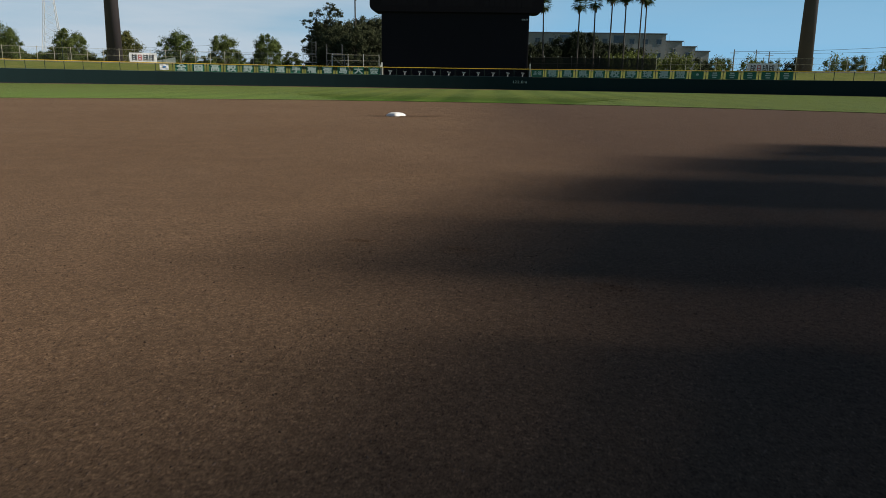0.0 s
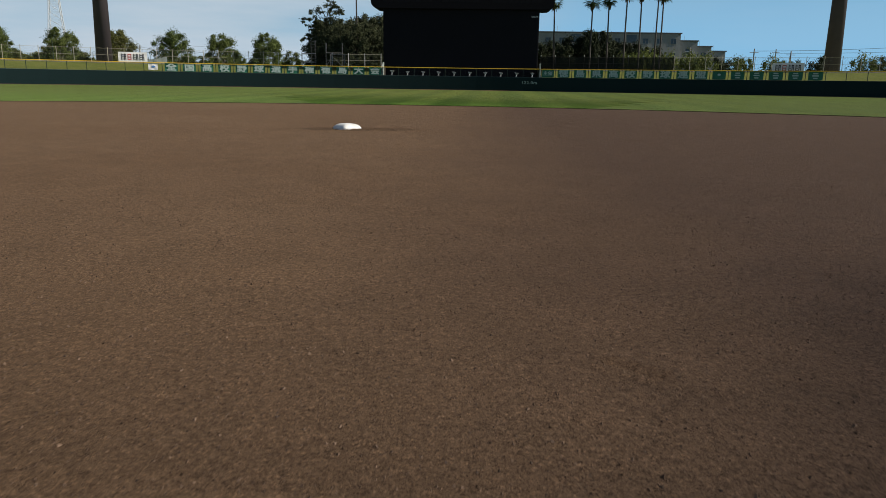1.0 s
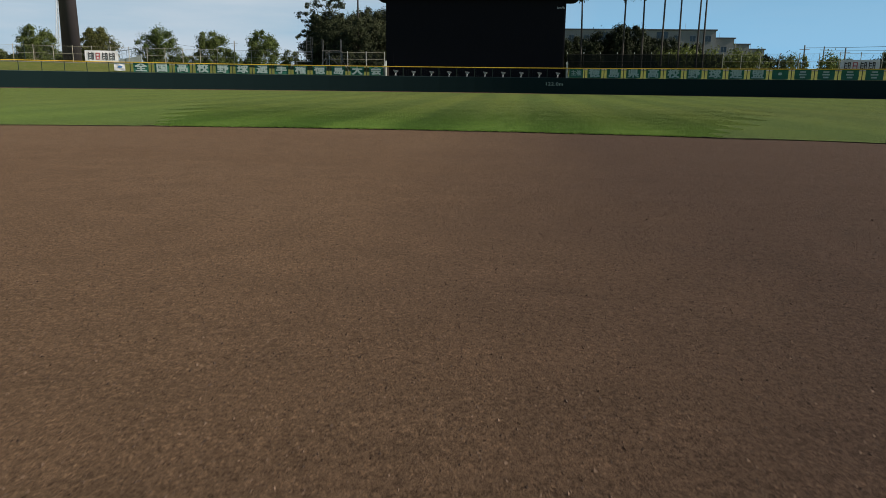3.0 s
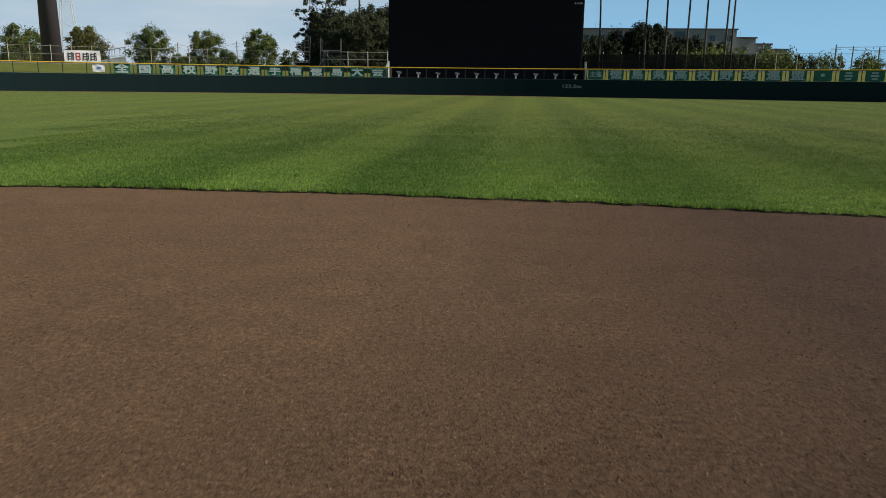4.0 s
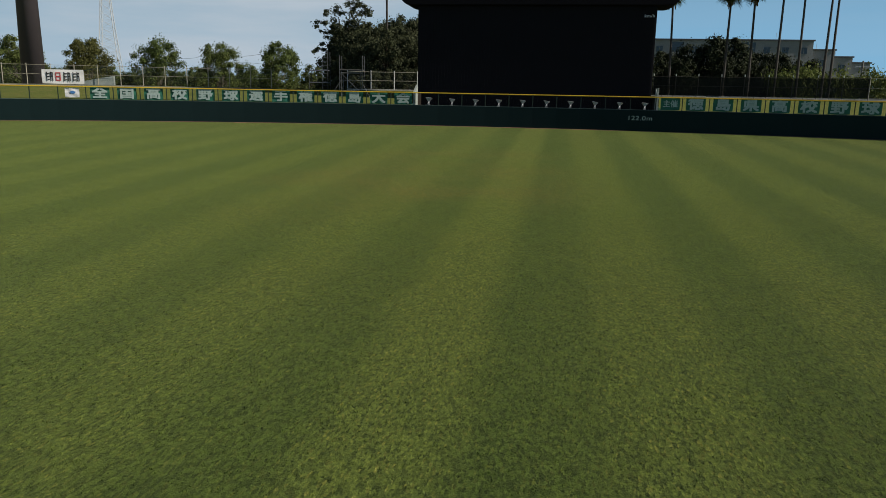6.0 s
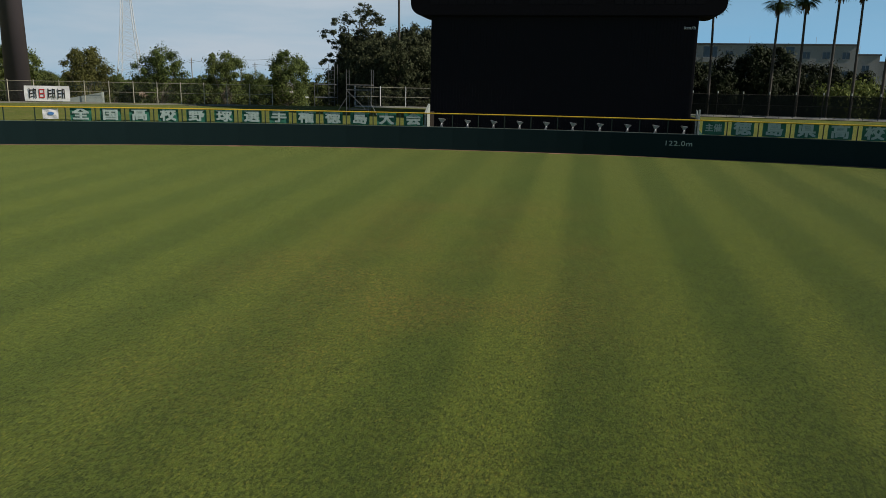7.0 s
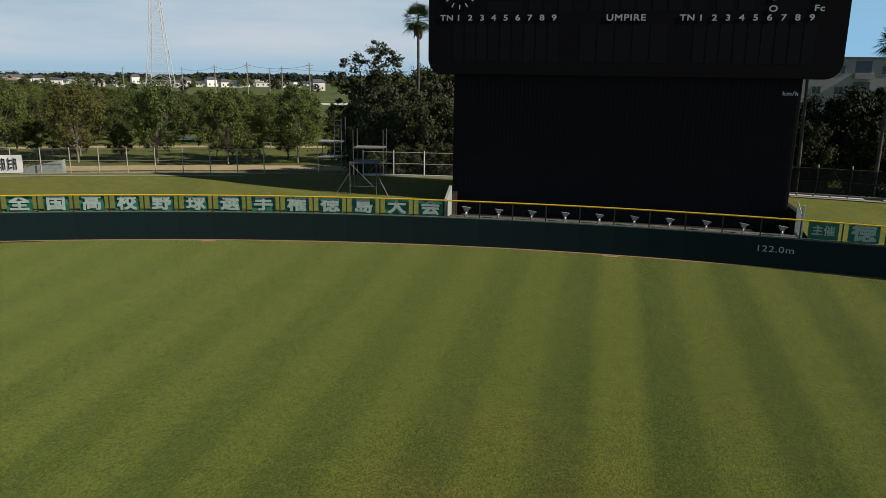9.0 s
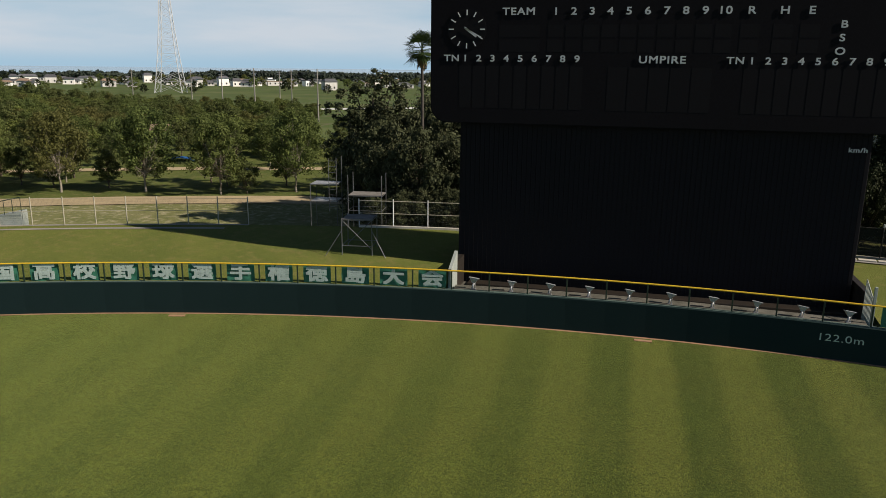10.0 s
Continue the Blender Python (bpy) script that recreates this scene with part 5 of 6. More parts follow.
ODD = kind_of(47, M_leaf_shade, 9.6, 2.5, 4.4, 0, 70, 0.085, 0.2, clumps_at=((0.3, 0, 9.0, 0.8), (1.2, 0.1, 8.5, 0.6), (-0.6, 0.2, 8.1, 0.75), (-1.5, 0, 7.3, 0.6), (-0.9, -0.3, 6.4, 0.55),
               (0.9, 0.3, 7.3, 0.6), (1.6, 0, 6.7, 0.5), (0.2, 0, 7.7, 1.0), (0.0, 0.1, 6.9, 0.9), (0.2, 0, 6.1, 0.9), (-1.7, 0.2, 5.4, 0.5), (1.1, -0.2, 5.3, 0.7), (-0.4, 0.3, 4.8, 0.8)))
FAR = [kind_of(s, m, 6.0, 3.4, 0.8, 16, 70, 0.32, 0.16) for s, m in ((51, M_leaf), (52, M_leaf_dark), (53, M_leaf_rust))]

rnd = random.Random(7)
# the row of park trees behind the left-field fence
for x, y, s, k in ((-41.6, 112.6, 0.94, 1), (-49.5, 111.6, 0.98, 3), (-57.3, 108.9, 1.0, 2), (-35.1, 116.1, 1.0, 0), (-45.2, 130.1, 0.7, 3), (-55.6, 134.1, 0.66, 1),
                   (-66.5, 108.0, 1.0, 0), (-75.0, 104.5, 1.0, 3), (-61.5, 114.5, 0.75, 4), (-70.0, 113.0, 0.8, 4), (-83.0, 101.0, 1.0, 2), (-90.5, 97.0, 1.0, 0),
                   (-79.0, 111.0, 0.8, 1), (-87.0, 108.0, 0.8, 3), (-97.0, 92.0, 1.0, 4)):
    plant_tree("park_tree", PARK[k], x, y, (s, s * 1.08), rnd.uniform(0, 360), "leafy park tree with a pale slim trunk on grass", group="park trees")
for x, y, s, k in ((-37.9, 119.6, 0.66, 0), (-46.6, 119.0, 0.62, 1), (-52.6, 115.8, 0.6, 0), (-63.0, 117.5, 0.66, 1), (-71.5, 116.0, 0.7, 0), (-31.6, 119.4, 0.72, 1), (-43.6, 117.2, 0.5, 0), (-39.4, 113.8, 0.42, 1), (-54.6, 112.6, 0.5, 0), (-60.0, 111.0, 0.55, 1), (-64.5, 111.5, 0.6, 0), (-70.5, 108.5, 0.55, 1)):
    plant_tree("pine_tree", PINE[k], x, y, (s * 1.15, s), rnd.uniform(0, 360), "small bushy pine behind the row of park trees", group="park pines")
# the grove beyond
for k in range(430):
    y = 138 + 100 * rnd.random() ** 0.9
    x = rnd.uniform(-1.05, -0.36) * (y - 40) - 6 + rnd.uniform(-8, 4)
    if x > -0.40 * (y - 40) - 6 and y > 150:
        continue
    # a glade in front of the shelter and the tarpaulin
    if abs((x + 2.3) * 112.6 + (y - 47.4) * 78.2) / 137.1 < 4.5 and y < 163:
        continue
    low = min(1.0, max(0.0, (x / (y - 40) + 0.95) / 0.45))  # lower and more open towards the fields
    s = rnd.uniform(0.5, 0.84) * (1.0 - 0.32 * low)
    k = rnd.randrange(11)
    name, label = ("park_tree", "leafy tree in the grove behind the ballpark") if k < 7 else ("pine_tree", "bushy pine in the grove behind the ballpark")
    plant_tree(name, (PARK + GLOW + PINE + PINE)[k], x, y, (s * rnd.uniform(1.0, 1.5), s * rnd.uniform(0.75, 1.2)), rnd.uniform(0, 360), label, group="grove trees")
for x, y, s in ((-38, 138, 0.55), (-31, 142, 0.6), (-50, 143, 0.65), (-27, 134, 0.5), (-42, 152, 0.6), (-56, 152, 0.65), (-48, 160, 0.6), (-64, 140, 0.65), (-70, 133, 0.7), (-78, 128, 0.7), (-66, 127, 0.5)):
    plant_tree("park_tree", (PARK + PINE)[rnd.randrange(7)], x, y, (s, s), rnd.uniform(0, 360), "small leafy tree beside the park path", group="grove trees")
for x, y, s in ((-77.9, 140.3, 1.0), (-75.0, 158.3, 1.3), (-61.5, 152.8, 1.2), (-44.9, 143.4, 1.0), (-86.1, 143.6, 1.2), (-93.7, 140.7, 1.3), (-45.4, 134.8, 0.8), (-33.5, 124.5, 0.8), (-30.0, 122.0, 0.7), (-66.0, 160.0, 1.3), (-81.0, 150.0, 1.1)):
    plant_tree("shrub", BUSH[rnd.randrange(2)], x, y, (s * rnd.uniform(1.0, 1.5), s), rnd.uniform(0, 360), "bright sunlit shrub beside the park path", "shrub", "shrubs in the park")
# dark evergreens beside the scoreboard; rear ones, mostly hidden, added to shade the path
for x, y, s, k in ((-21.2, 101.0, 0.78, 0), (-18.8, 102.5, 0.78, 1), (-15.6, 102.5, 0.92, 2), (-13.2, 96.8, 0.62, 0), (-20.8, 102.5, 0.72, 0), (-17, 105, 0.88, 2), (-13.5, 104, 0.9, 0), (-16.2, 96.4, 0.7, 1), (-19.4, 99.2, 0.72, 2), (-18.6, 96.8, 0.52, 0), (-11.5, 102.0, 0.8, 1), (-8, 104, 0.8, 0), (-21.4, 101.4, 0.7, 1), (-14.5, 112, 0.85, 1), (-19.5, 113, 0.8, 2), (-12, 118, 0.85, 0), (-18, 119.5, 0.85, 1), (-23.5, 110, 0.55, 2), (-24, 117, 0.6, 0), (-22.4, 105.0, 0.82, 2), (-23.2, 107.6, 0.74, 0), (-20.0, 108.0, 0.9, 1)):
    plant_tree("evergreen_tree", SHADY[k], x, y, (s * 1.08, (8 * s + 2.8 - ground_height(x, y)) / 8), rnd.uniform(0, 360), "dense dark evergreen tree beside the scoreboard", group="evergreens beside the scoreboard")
plant_tree("evergreen_tree", ODD, -21.9, 101.7, (1.55, 1.27), 10, "tall sparse evergreen with bare limbs above the grove")
for x, y, s in ((-16.8, 93.6, 0.36), (-15.2, 94.4, 0.42), (-13.4, 94.2, 0.4), (-13.0, 95.0, 0.44), (-18.6, 94.6, 0.3), (-14.2, 96.2, 0.5)):
    plant_tree("shrub", SHADY[rnd.randrange(3)], x, y, (s, s * 0.9), rnd.uniform(0, 360), "dark evergreen shrub against the wire fence", "shrub", "shrubs beside the scoreboard")
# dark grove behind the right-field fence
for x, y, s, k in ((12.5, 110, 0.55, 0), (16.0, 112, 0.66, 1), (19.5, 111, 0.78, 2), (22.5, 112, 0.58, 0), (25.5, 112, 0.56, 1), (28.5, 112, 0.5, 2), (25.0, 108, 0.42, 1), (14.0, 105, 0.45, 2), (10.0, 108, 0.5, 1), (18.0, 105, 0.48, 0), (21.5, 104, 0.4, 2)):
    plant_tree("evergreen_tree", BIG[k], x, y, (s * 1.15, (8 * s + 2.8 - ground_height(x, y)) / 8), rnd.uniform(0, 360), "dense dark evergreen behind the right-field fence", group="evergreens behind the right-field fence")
for x, y, s, k in ((22.8, 103, 0.85, 1), (24.6, 102.5, 1.0, 0), (26.6, 103.5, 1.0, 1), (28.6, 103, 0.95, 0), (31.2, 104, 0.8, 1), (33.0, 104, 1.0, 0), (35.0, 104.5, 0.95, 1), (37.2, 105, 0.8, 2), (41.0, 106, 0.85, 1), (46.0, 108, 0.9, 0), (52, 106, 0.9, 2), (58, 104, 1.0, 0), (64, 100, 1.1, 1)):
    plant_tree("shrub", BUSH[k], x, y, (s * 1.2, (3 * s + 2.6 - ground_height(x, y)) / 3), rnd.uniform(0, 360), "rounded leafy shrub behind the right-field fence", "shrub", "shrubs behind the fence")
for x, y, s in ((48, 130, 0.75), (55, 128, 0.7), (62, 126, 0.8), (70, 122, 0.8), (44, 140, 0.7), (76, 112, 0.8), (52, 150, 0.8), (66, 150, 0.8)):
    plant_tree("park_tree", PINE[rnd.randrange(2)], x, y, (s, s * 1.0), rnd.uniform(0, 360), "small dark pine beyond the right-field fence", group="pines beyond right field")


# ---- palms ----
def palm_kind(seed, tall, r):
    rng = random.Random(seed)
    bm = bmesh.new()
    at = Vector((0, 0, -0.2))
    bend = rng.uniform(-0.25, 0.25)
    n = 14
    for k in range(n):
        u = (k + 1) / n
        nxt = Vector((bend * u * u, 0.15 * bend * u, tall * u))
        tube(bm, at, nxt, r * (1.25 - 0.45 * u), r * (1.17 - 0.45 * u), 10, False)
        at = nxt
    trunk = mesh_of(bm, M_palm_bark, smooth=True)
    verts, faces, dead_v, dead_f = [], [], [], []
    for k in range(44):
        az = 2.39996 * k + rng.uniform(-0.2, 0.2)
        el = radians(75 - 125 * (k / 44) ** 1.1)
        way = Vector((math.cos(az) * math.cos(el), math.sin(az) * math.cos(el), math.sin(el)))
        side = Vector((-math.sin(az), math.cos(az), 0))
        up = way.cross(side) * -1
        hub = at + way * rng.uniform(0.55, 0.8)
        span = rng.uniform(0.7, 0.95)
        i = len(verts)
        verts += [tuple(at - side * 0.02), tuple(at + side * 0.02), tuple(hub + side * 0.015), tuple(hub - side * 0.015)]
        faces.append((i, i + 1, i + 2, i + 3))
        for j in range(15):
            a = radians(-80 + 160 * j / 14)
            d = way * math.cos(a) + side * math.sin(a)
            length = span * (0.75 + 0.25 * math.cos(a))
            q = side * math.cos(a) - way * math.sin(a)
            mid = hub + d * length * 0.55 + up * 0.03
            tip = hub + d * length + Vector((0, 0, -0.22 * length * rng.uniform(0.6, 1.5)))
            i = len(verts)
            verts += [tuple(hub), tuple(mid + q * 0.035), tuple(tip), tuple(mid - q * 0.035)]
            faces.append((i, i + 1, i + 2, i + 3))
    for k in range(60):
        az = 2.39996 * k
        p = at + Vector((math.cos(az), math.sin(az), 0)) * r * 0.9 + Vector((0, 0, -0.1 - 0.6 * (k % 7) / 7))
        q = p + Vector((math.cos(az) * 0.25, math.sin(az) * 0.25, -rng.uniform(0.45, 0.85)))
        side = Vector((-math.sin(az), math.cos(az), 0)) * 0.06
        i = len(dead_v)
        dead_v += [tuple(p - side * 0.4), tuple(p + side * 0.4), tuple(q + side), tuple(q - side)]
        dead_f.append((i, i + 1, i + 2, i + 3))
    return trunk, arrays("fronds", verts, faces, M_palm_leaf), arrays("skirt", dead_v, dead_f, M_palm_dead)


def plant_palm(x, y, tall, seed, label):
    trunk, fronds, skirt = palm_kind(seed, tall, 0.12)
    t = thing("palm_tree", pose(x, y, ground_height(x, y), 0, 0, seed * 77), label, "palm tree", "fan palms")
    put("trunk", trunk, t)
    put("fronds", fronds, t)
    put("skirt", skirt, t, label="dead brown frond skirt")


plant_palm(-16.47, 97.6, 13.4, 1, "tall slim fan palm beside the scoreboard")
for k, (x, y, top) in enumerate(((11.75, 98, 12.3), (16.85, 98, 12.5), (19.4, 99, 12.8), (21.6, 98, 13.6), (23.9, 99, 13.7), (25.9, 98, 13.9), (26.9, 99, 13.5))):
    plant_palm(x, y, top - ground_height(x, y), 2 + k, "tall slim fan palm behind the right-field fence")


# ---- scaffolds on the bank ----
M_tube = surface("dull_scaffold_tube", (0.16, 0.17, 0.18), (0.11, 0.115, 0.12), 3, 40, 0.6, 0.05, metal=0.4)


def scaffold(name, x, y, w, d, z0, decks, top, label, braces=True, ladder=False, pipe=M_steel):
    s = thing(name, pose(x, y, z0, 0, 0, 8), label, "scaffold", "scaffolds beside the scoreboard")
    for px in (0, w):
        for py in (0, d):
            part("standard", one_tube((px, py, -1.9), (px, py, top if not ladder or px else decks[0] + 0.05), 0.025, seg=8), pipe, s)
    for z in decks:
        for py in (0, d):
            part("ledger", one_tube((0, py, z), (w, py, z), 0.02, seg=6), pipe, s)
        for px in (0, w):
            part("transom", one_tube((px, 0, z), (px, d, z), 0.02, seg=6), pipe, s)
    for z in decks if ladder else decks[:1]:
        for k in range(4):
            part("plank", one_box(0.02, d * k / 4 + 0.02, z + 0.03, w - 0.02, d * (k + 1) / 4 - 0.02, z + 0.07, bevel=0.006), M_lamp if ladder else M_wood, s)
    if braces:
        part("brace", one_tube((0, 0, decks[0]), (w, 0, 0.3), 0.02, seg=6), pipe, s)
        part("brace", one_tube((0, d, 0.3), (w, d, decks[0]), 0.02, seg=6), pipe, s)
        part("stay", one_tube((0, 0, decks[0] * 0.7), (-1.0, -0.3, -0.2), 0.02, seg=6), pipe, s)
        part("stay", one_tube((w, 0, decks[0] * 0.7), (w + 0.9, -0.3, -0.2), 0.02, seg=6), pipe, s)
    if ladder:
        for k in range(9):
            part("rung", one_tube((w - 0.55, 0, 0.35 + 0.4 * k), (w, 0, 0.35 + 0.4 * k), 0.018, seg=6), pipe, s)
        part("ladder_rail", one_tube((w - 0.55, 0, 0), (w - 0.55, 0, top), 0.02, seg=6), pipe, s)


scaffold("scaffold", -17.95, 85.9, 1.75, 1.5, 2.25, [2.0, 0.5], 2.1, "low dull tube scaffold with diagonal braces on the bank", pipe=M_tube)
scaffold("scaffold", -19.7, 91.4, 2.2, 1.5, 2.7, [1.95, 1.0], 3.3, "dark tube scaffold platform behind the fence", braces=False, pipe=M_tube)
scaffold("scaffold", -23.95, 95.0, 1.9, 1.5, 2.8, [1.85, 0.65], 3.75, "tall dark scaffold tower with a ladder", braces=False, ladder=True, pipe=M_tube)


# ---- park: paths, shelter, tarpaulin, ramp ----
def strip(name, pts, half, material, label, category, lift=0.03):
    bm = bmesh.new()
    prev = None
    for k, (x, y) in enumerate(pts):
        a, b = Vector(pts[max(k - 1, 0)]), Vector(pts[min(k + 1, len(pts) - 1)])
        side = (b - a).normalized().orthogonal() * half * (1 + 0.12 * noise.noise((x * 0.5, y * 0.5, 0)))
        row = []
        for s in (-1, 1):
            p = Vector((x, y)) + side * s
            row.append(bm.verts.new((p.x, p.y, ground_height(p.x, p.y) + lift)))
        if prev:
            bm.faces.new((prev[0], row[0], row[1], prev[1]))
        prev = row
    bmesh.ops.recalc_face_normals(bm, faces=bm.faces)
    tagged(put(name, mesh_of(bm, material)), label, category, kind="structure")


strip("park_path", [(CX + 119 * math.sin(t), CY + 119 * math.cos(t)) for t in [-1.0 + 0.02 * k for k in range(41)]], 2.1, M_path, "pale sandy path along the outside of the fence", "path", 0.06)
strip("park_path", [(CX + 141.5 * math.sin(t), CY + 141.5 * math.cos(t)) for t in [-0.8 + 0.02 * k for k in range(28)]], 1.3, M_path, "pale sandy path between the park trees", "path", 0.06)
strip("gutter", [(CX + 94.6 * math.sin(t), CY + 94.6 * math.cos(t)) for t in [-0.93 + 0.01 * k for k in range(68)]], 0.13, M_concrete, "flat concrete edging below the fence", "edging", 0.03)
strip("gutter", [(CX + 94.6 * math.sin(t), CY + 94.6 * math.cos(t)) for t in [0.13 + 0.02 * k for k in range(36)]], 0.14, M_concrete, "flat concrete edging below the fence", "edging", 0.06)


def build_park():
    sh = thing("shelter", pose(-80.5, 160.0, 0.2, 0, 0, 25) @ Matrix.Scale(0.7, 4), "small open park shelter with a brown gable roof", "shelter")
    for x in (-2.2, 2.2):
        for y in (-1.6, 1.6):
            part("post", one_box(x - 0.1, y - 0.1, -0.2, x + 0.1, y + 0.1, 2.4), M_wood, sh)
    bm = bmesh.new()
    v = [bm.verts.new(p) for p in ((-3, -2.4, 2.3), (3, -2.4, 2.3), (3, 2.4, 2.3), (-3, 2.4, 2.3), (-3, 0, 3.7), (3, 0, 3.7))]
    for f in ((0, 1, 5, 4), (2, 3, 4, 5), (0, 4, 3), (1, 2, 5), (3, 2, 1, 0)):
        bm.faces.new([v[i] for i in f])
    part("roof", bm, M_roof_brown, sh)
    bm = bmesh.new()
    bmesh.ops.create_grid(bm, x_segments=16, y_segments=10, size=1)
    for q in bm.verts:
        q.co = Vector((q.co.x * 2.1, q.co.y * 1.0, 0.25 + 0.35 * max(0, 1 - abs(q.co.x)) + 0.12 * noise.noise((q.co.x * 3, q.co.y * 3, 0))))
    bmesh.ops.solidify(bm, geom=bm.faces[:], thickness=0.01)
    tagged(put("tarpaulin", mesh_of(bm, M_tarp), at=pose(-61.2, 135.4, 0.05, 0, 0, 25)), "crumpled blue tarpaulin on the park grass", "tarpaulin")
    ramp = thing("ramp", arc_pose(R_FENCE + 0.8, -0.394, Z_BANK1), "white concrete ramp with a dark handrail", "ramp")
    bm = bmesh.new()
    v = [bm.verts.new(p) for p in ((-4, -0.6, -0.3), (0, -0.6, -0.3), (0, -0.6, 0.85), (-4, -0.6, 0.05), (-4, 0.4, -0.3), (0, 0.4, -0.3), (0, 0.4, 0.85), (-4, 0.4, 0.05))]
    for f in ((0, 1, 2, 3), (7, 6, 5, 4), (3, 2, 6, 7), (1, 5, 6, 2), (0, 3, 7, 4)):
        bm.faces.new([v[i] for i in f])
    part("slab", bm, M_pale, ramp)
    for k in range(9):
        x = -4 + 0.5 * k
        z = 0.05 + 0.8 * k / 8
        part("baluster", one_tube((x, -0.5, z), (x, -0.5, z + 0.9), 0.02, seg=6), M_post, ramp)
    part("handrail", one_tube((-4, -0.5, 0.95), (0, -0.5, 1.75), 0.03, seg=8), M_post, ramp)


build_park()
lamp_post = thing("street_lamp", pose(-64.1, 101.7, ground_height(-64.1, 101.7), 0, 0, 200), "dark park lamp with a hooded head on a slim pole", "street lamp")
part("pole", one_tube((0, 0, -0.2), (0, 0, 6.2), 0.08, 0.055, 10), M_post, lamp_post)
part("arm", one_tube((0, 0, 6.1), (0.55, 0, 6.4), 0.035, seg=8), M_post, lamp_post)
part("hood", one_tube((0.62, 0, 6.22), (0.62, 0, 6.5), 0.3, 0.1, 14), M_post, lamp_post)
part("lens", one_tube((0.62, 0, 6.14), (0.62, 0, 6.22), 0.2, 0.24, 14), M_glass, lamp_post, "milky lamp glass")


# ---- apartment block behind right field ----
def apartment(x0, x1, y, z1, storeys, label):
    base = 0.2
    b = thing("apartment_building", pose(x0, y, base, 0, 0, 0), label, "apartment building", "apartment blocks")
    w, h = x1 - x0, z1 - base
    part("wall", one_box(0, 0, -0.4, w, 9, h), M_plaster, b)
    part("roof", one_box(-0.25, -0.25, h, w + 0.25, 9.25, h + 0.28, bevel=0.03), M_roof_grey, b, "flat grey roof with a thin overhang")
    sh = h / storeys
    bays = max(1, round(w / 3.4))
    pane = mesh_of(one_box(-0.62, -0.02, 0.0, 0.62, 0.03, 1.15), M_window)
    fr = bmesh.new()
    for a in ((-0.70, -0.04, -0.07, 0.70, 0.05, 0.0), (-0.70, -0.04, 1.15, 0.70, 0.05, 1.22), (-0.70, -0.04, 0, -0.62, 0.05, 1.15), (0.62, -0.04, 0, 0.70, 0.05, 1.15), (-0.02, -0.04, 0, 0.02, 0.0, 1.15)):
        box(fr, *a)
    fr = mesh_of(fr, M_frame)
    dark = mesh_of(one_box(-1.2, -0.03, 0.0, 1.2, 0.02, 1.9), M_window)
    slab = mesh_of(one_box(-1.35, -0.9, -0.95, 1.35, -0.02, -0.05, bevel=0.02), M_plaster)
    for s in range(storeys):
        z = sh * s + 0.95
        for k in range(bays):
            x = w * (k + 0.5) / bays
            if (k + 2) % 4 == 0:
                bal = put("balcony", slab, b, pose(x, 0, z + 0.1))
                put("opening", dark, bal, pose(0, 0, 0), "dark recessed balcony door")
            else:
                win = put("window", fr, b, pose(x, -0.03, z))
                put("pane", pane, win, pose(0, 0.02, 0))
    for k in range(max(1, bays // 3)):
        x = w * (k + 0.5) / max(1, bays // 3)
        part("aerial", one_tube((x, 4, h + 0.2), (x, 4, h + 1.8), 0.03, seg=5), M_steel, b)


apartment(2.0, 48.6, 175.0, 13.3, 4, "long grey four-storey apartment block with balconies")
apartment(48.7, 53.1, 176.5, 11.7, 3, "narrow stepped end of a grey apartment block")
apartment(53.2, 56.9, 178.0, 10.5, 3, "narrow stepped end of a grey apartment block")
apartment(57.0, 60.8, 179.5, 9.5, 2, "low stepped end of a grey apartment block")


# ---- village, pylon, power poles and far woods ----
def house(x, y, w, d, h, turn, roof, flat):
    z = ground_height(x, y)
    b = thing("house", pose(x, y, z, 0, 0, turn), "distant pale house with a low roof among fields", "house", "houses of the village")
    part("wall", one_box(-w / 2, -d / 2, -0.3, w / 2, d / 2, h), M_house, b)
    bm = bmesh.new()
    if flat:
        box(bm, -w / 2 - 0.2, -d / 2 - 0.2, h, w / 2 + 0.2, d / 2 + 0.2, h + 0.35)
    else:
        q = d * 0.28
        v = [bm.verts.new(p) for p in ((-w / 2 - .5, -d / 2 - .6, h - .1), (w / 2 + .5, -d / 2 - .6, h - .1), (w / 2 + .5, d / 2 + .6, h - .1), (-w / 2 - .5, d / 2 + .6, h - .1), (-w / 2 + 1, 0, h + q), (w / 2 - 1, 0, h + q))]
        for f in ((0, 1, 5, 4), (2, 3, 4, 5), (0, 4, 3), (1, 2, 5), (3, 2, 1, 0)):
            bm.faces.new([v[i] for i in f])
    part("roof", bm, roof, b)
    n = max(2, int(w / 3))
    for s in range(max(1, int(h / 2.8))):
        for k in range(n):
            xx = -w / 2 + w * (k + 0.5) / n
            part("window", one_box(xx - 0.45, -d / 2 - 0.05, 0.9 + 2.8 * s, xx + 0.45, -d / 2 + 0.02, 2.0 + 2.8 * s), M_window, b)


rnd = random.Random(21)
house(-229, 503, 16, 6, 2.6, 35, M_roof_brown, True)
for x, y, w, h in ((-385, 446, 6, 4.6), (-390, 463, 14, 4.4), (-380, 472, 9, 4.2), (-347, 529, 7, 5.4), (-262, 458, 8, 4.4), (-257, 480, 8, 4.8), (-164, 432, 9, 4.8), (-242, 470, 7, 3.6)):
    house(x, y, w * 0.8, 5, h, 48, M_roof_grey, False)
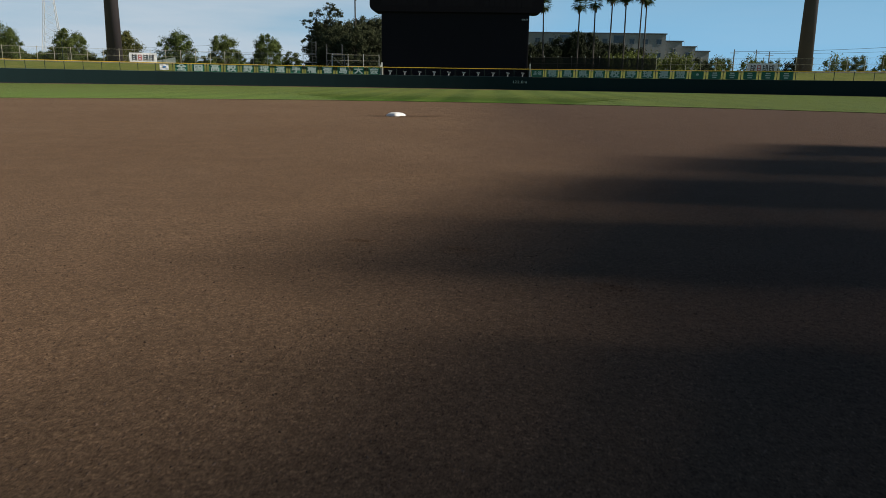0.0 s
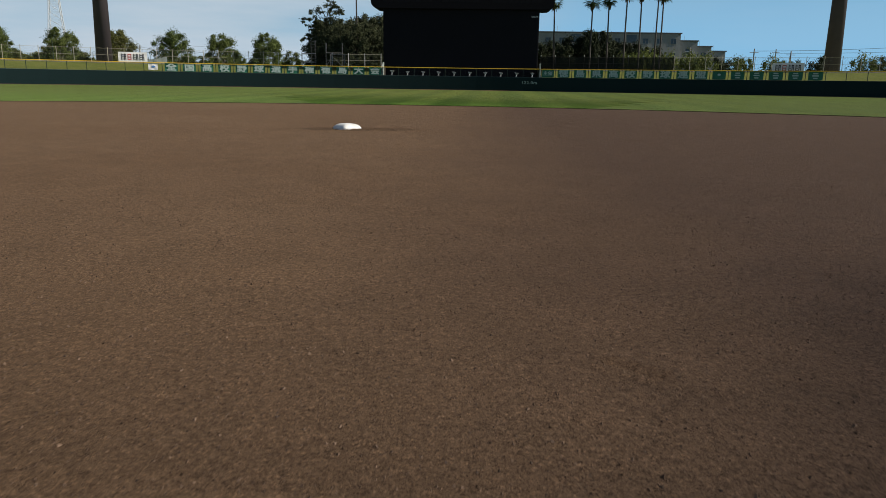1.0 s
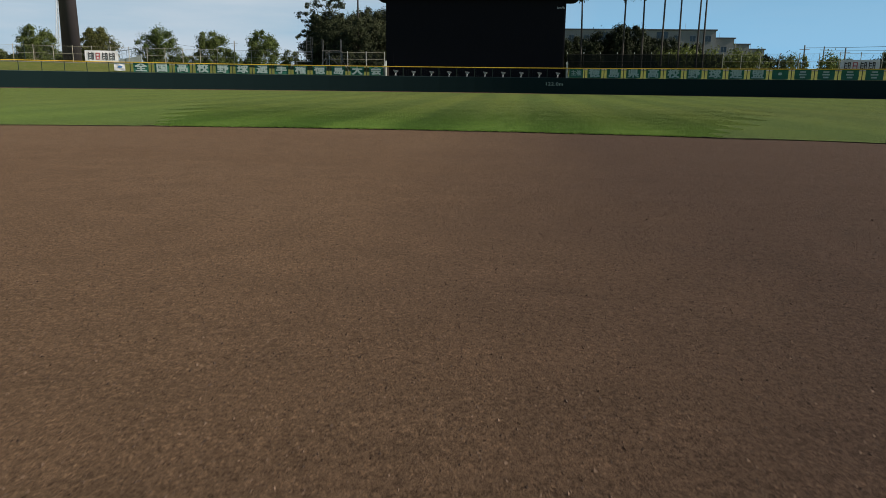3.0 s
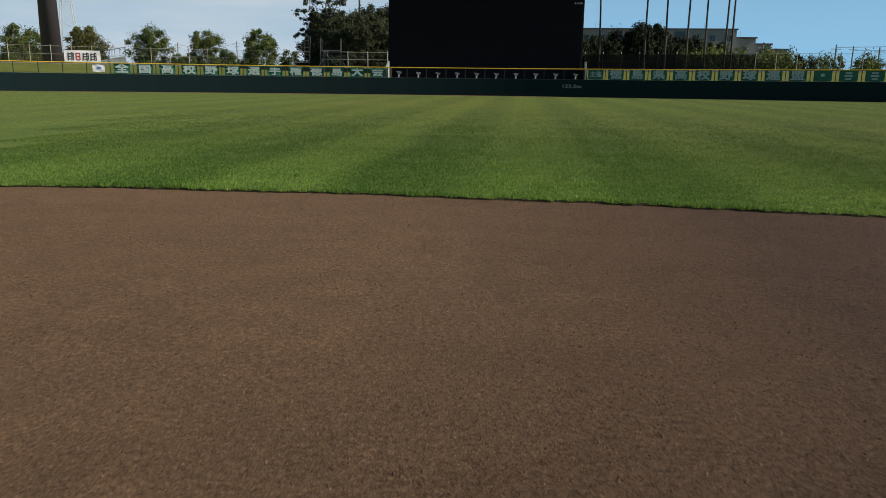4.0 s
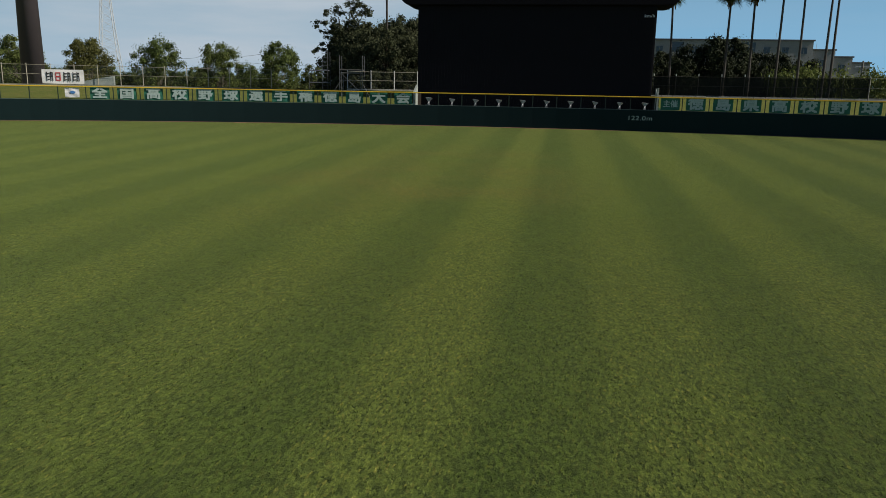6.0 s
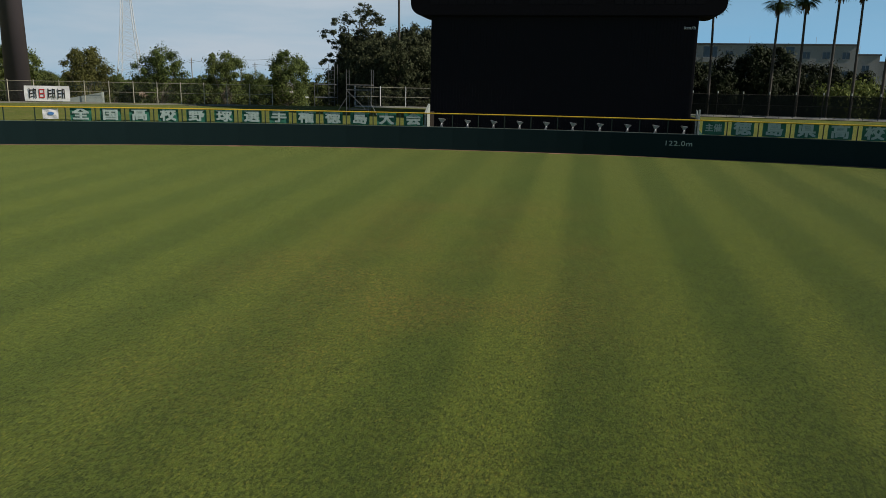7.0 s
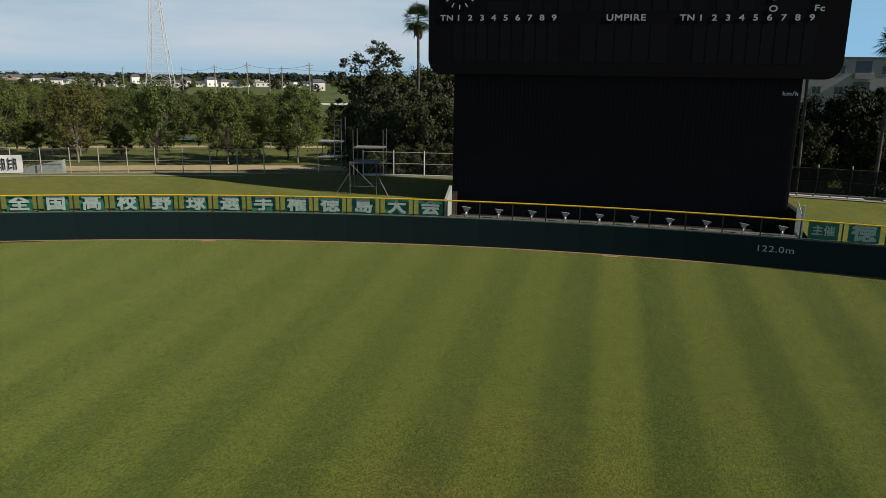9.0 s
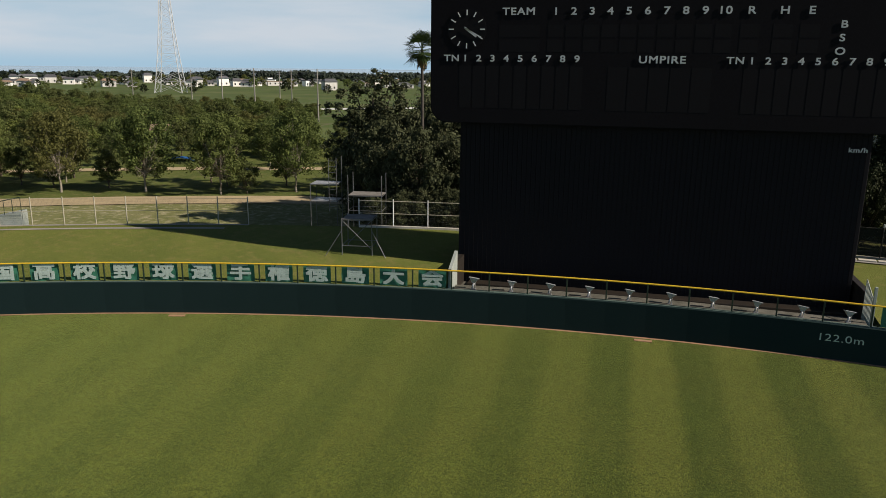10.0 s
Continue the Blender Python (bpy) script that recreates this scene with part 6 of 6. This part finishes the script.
for k in range(110):
    u = rnd.uniform(-1.0, -0.10)
    y = 47 + rnd.uniform(470, 640) / math.hypot(1, u)
    x = u * (y - 47)
    w = rnd.uniform(4, 7.5)
    house(x, y, w, rnd.uniform(3, 4.5), rnd.choice((1.9, 2.1, 2.4, 3.4)), rnd.uniform(15, 75), M_roof_brown if rnd.random() < 0.15 else M_roof_grey, rnd.random() < 0.25)


def far_woods():
    """Low wooded ridge and hedges round the plain, far off."""
    rng = np.random.default_rng(5)
    cs, rs = [], []
    for k in range(1100):
        a = rng.uniform(-1.05, 0.75)
        d = rng.uniform(640, 800)
        x, y = d * math.sin(a), 47 + d * math.cos(a)
        h = 7.5 + 4.5 * noise.noise((a * 7, 2, 0)) + 2.2 * noise.noise((a * 31, 5, 0))
        if -0.75 < a < -0.55:
            h *= 0.7
        for zz in (0.25, 0.7):
            cs.append((x + rng.normal(0, 3), y, 0.6 + max(h, 3.0) * zz))
            rs.append(max(2.6, h * 0.36))
    v, f = cloud_of_leaves(cs, rs, 55, 1.5, 9)
    tagged(put("far_woods", arrays("far_woods", v.tolist(), f.tolist(), M_leaf_far)), "dark wooded ridge on the far side of the plain", "woods", kind="stuff")


far_woods()
for k in range(150):
    u = rnd.uniform(-1.0, -0.05)
    y = 300 + 300 * rnd.random() ** 0.45
    s = rnd.uniform(0.5, 0.95)
    plant_tree("field_tree", FAR[rnd.randrange(3)], u * (y - 47), y, (s, s), rnd.uniform(0, 360), "distant tree among the fields", group="field trees")


def build_pylon(x, y, tall, half):
    p = thing("pylon", pose(x, y, 0.6, 0, 0, 22), "tall pale lattice steel power pylon", "pylon")
    def w(z):
        return half * (1 - z / tall) ** 2.0 + 1.25
    levels = [0, 5, 9.5, 13.5, 17, 20.5, 24, 27.5, 31, 34.5, 38, 41.5, 45, 48.5, 52, 56, 60]
    corners = [(-1, -1), (1, -1), (1, 1), (-1, 1)]
    for cx_, cy_ in corners:
        bm = bmesh.new()
        prev = None
        for z in levels:
            ring = [bm.verts.new((cx_ * w(z) + 0.17 * math.cos(k * math.pi / 3), cy_ * w(z) + 0.17 * math.sin(k * math.pi / 3), z)) for k in range(6)]
            if prev:
                for k in range(6):
                    bm.faces.new((prev[k], prev[(k + 1) % 6], ring[(k + 1) % 6], ring[k]))
            prev = ring
        part("leg", bm, M_pylon, p)
    for a, b in zip(levels[:-1], levels[1:]):
        bm = bmesh.new()
        for k in range(4):
            c0, c1 = corners[k], corners[(k + 1) % 4]
            tube(bm, (c0[0] * w(a), c0[1] * w(a), a), (c1[0] * w(b), c1[1] * w(b), b), 0.06, seg=5)
            tube(bm, (c1[0] * w(a), c1[1] * w(a), a), (c0[0] * w(b), c0[1] * w(b), b), 0.06, seg=5)
            tube(bm, (c0[0] * w(b), c0[1] * w(b), b), (c1[0] * w(b), c1[1] * w(b), b), 0.04, seg=5)
        part("lattice", bm, M_pylon, p)
    for z in (44, 51, 58):
        bm = bmesh.new()
        for s in (-1, 1):
            tube(bm, (0, 0, z + 1.2), (s * 8, 0, z), 0.1, seg=5)
            tube(bm, (0, 0, z - 0.6), (s * 8, 0, z), 0.1, seg=5)
        part("cross_arm", bm, M_pylon, p)


build_pylon(-203.6, 345.0, 66.0, 4.6)


def cable(a, b, sag, name="power_cable"):
    bm = bmesh.new()
    a, b = Vector(a), Vector(b)
    prev = a
    for k in range(1, 17):
        u = k / 16
        q = a.lerp(b, u) - Vector((0, 0, 4 * sag * u * (1 - u)))
        tube(bm, prev, q, 0.03, seg=4, caps=False)
        prev = q
    tagged(put(name, mesh_of(bm, M_cable)), "thin dark overhead power cable", "cable")


POLES = [(-156, 287, 11), (-110, 229.7, 11.5), (-93, 216, 12), (-107, 266, 11.5), (-73, 208.6, 12), (-128, 300, 11), (-60, 270, 11.5), (-190, 300, 11)]
for x, y, h in POLES:
    z = ground_height(x, y)
    p = thing("utility_pole", pose(x, y, z, 0, 0, 30), "slim grey concrete utility pole with a crossarm", "utility pole", "utility poles")
    part("shaft", one_tube((0, 0, -0.3), (0, 0, h), 0.19, 0.12, 8), M_concrete, p)
    part("crossarm", one_box(-0.9, -0.05, h - 0.7, 0.9, 0.05, h - 0.6), M_steel, p)
    part("crossarm", one_box(-0.7, -0.05, h - 1.4, 0.7, 0.05, h - 1.3), M_steel, p)
for i, j in ((0, 1), (1, 2), (2, 4), (3, 6), (5, 3)):
    a, b = POLES[i], POLES[j]
    cable((a[0], a[1], ground_height(a[0], a[1]) + a[2] - 0.6), (b[0], b[1], ground_height(b[0], b[1]) + b[2] - 0.6), 0.9)
for x, y, h in ((49, 125, 7.4), (56.5, 128, 7.2), (34.5, 112, 6.8), (62, 150, 8.6)):
    z = ground_height(x, y)
    p = thing("utility_pole", pose(x, y, z, 0, 0, 10), "slim grey utility pole beyond the right-field fence", "utility pole", "utility poles")
    part("shaft", one_tube((0, 0, -0.3), (0, 0, h), 0.16, 0.1, 8), M_concrete, p)
    part("crossarm", one_box(-0.8, -0.05, h - 0.7, 0.8, 0.05, h - 0.6), M_steel, p)
cable((49, 125, 7.2), (90, 118, 9.4), 0.5)
cable((62, 150, 8.0), (120, 138, 11.0), 0.8)

rail = thing("guard_rail", Matrix(), "white guard rail along the farm road", "guard rail")
rail.matrix_basis = pose(-112.0, 227.7, 0.0, 0, 0, 37.5)
part("beam", one_box(-14, 0, 0.75, 64, 0.12, 1.15), M_frame_white, rail)
for k in range(20):
    part("post", one_tube((-13 + 4 * k, 0.16, -0.3), (-13 + 4 * k, 0.16, 1.05), 0.07, seg=6), M_frame_white, rail)
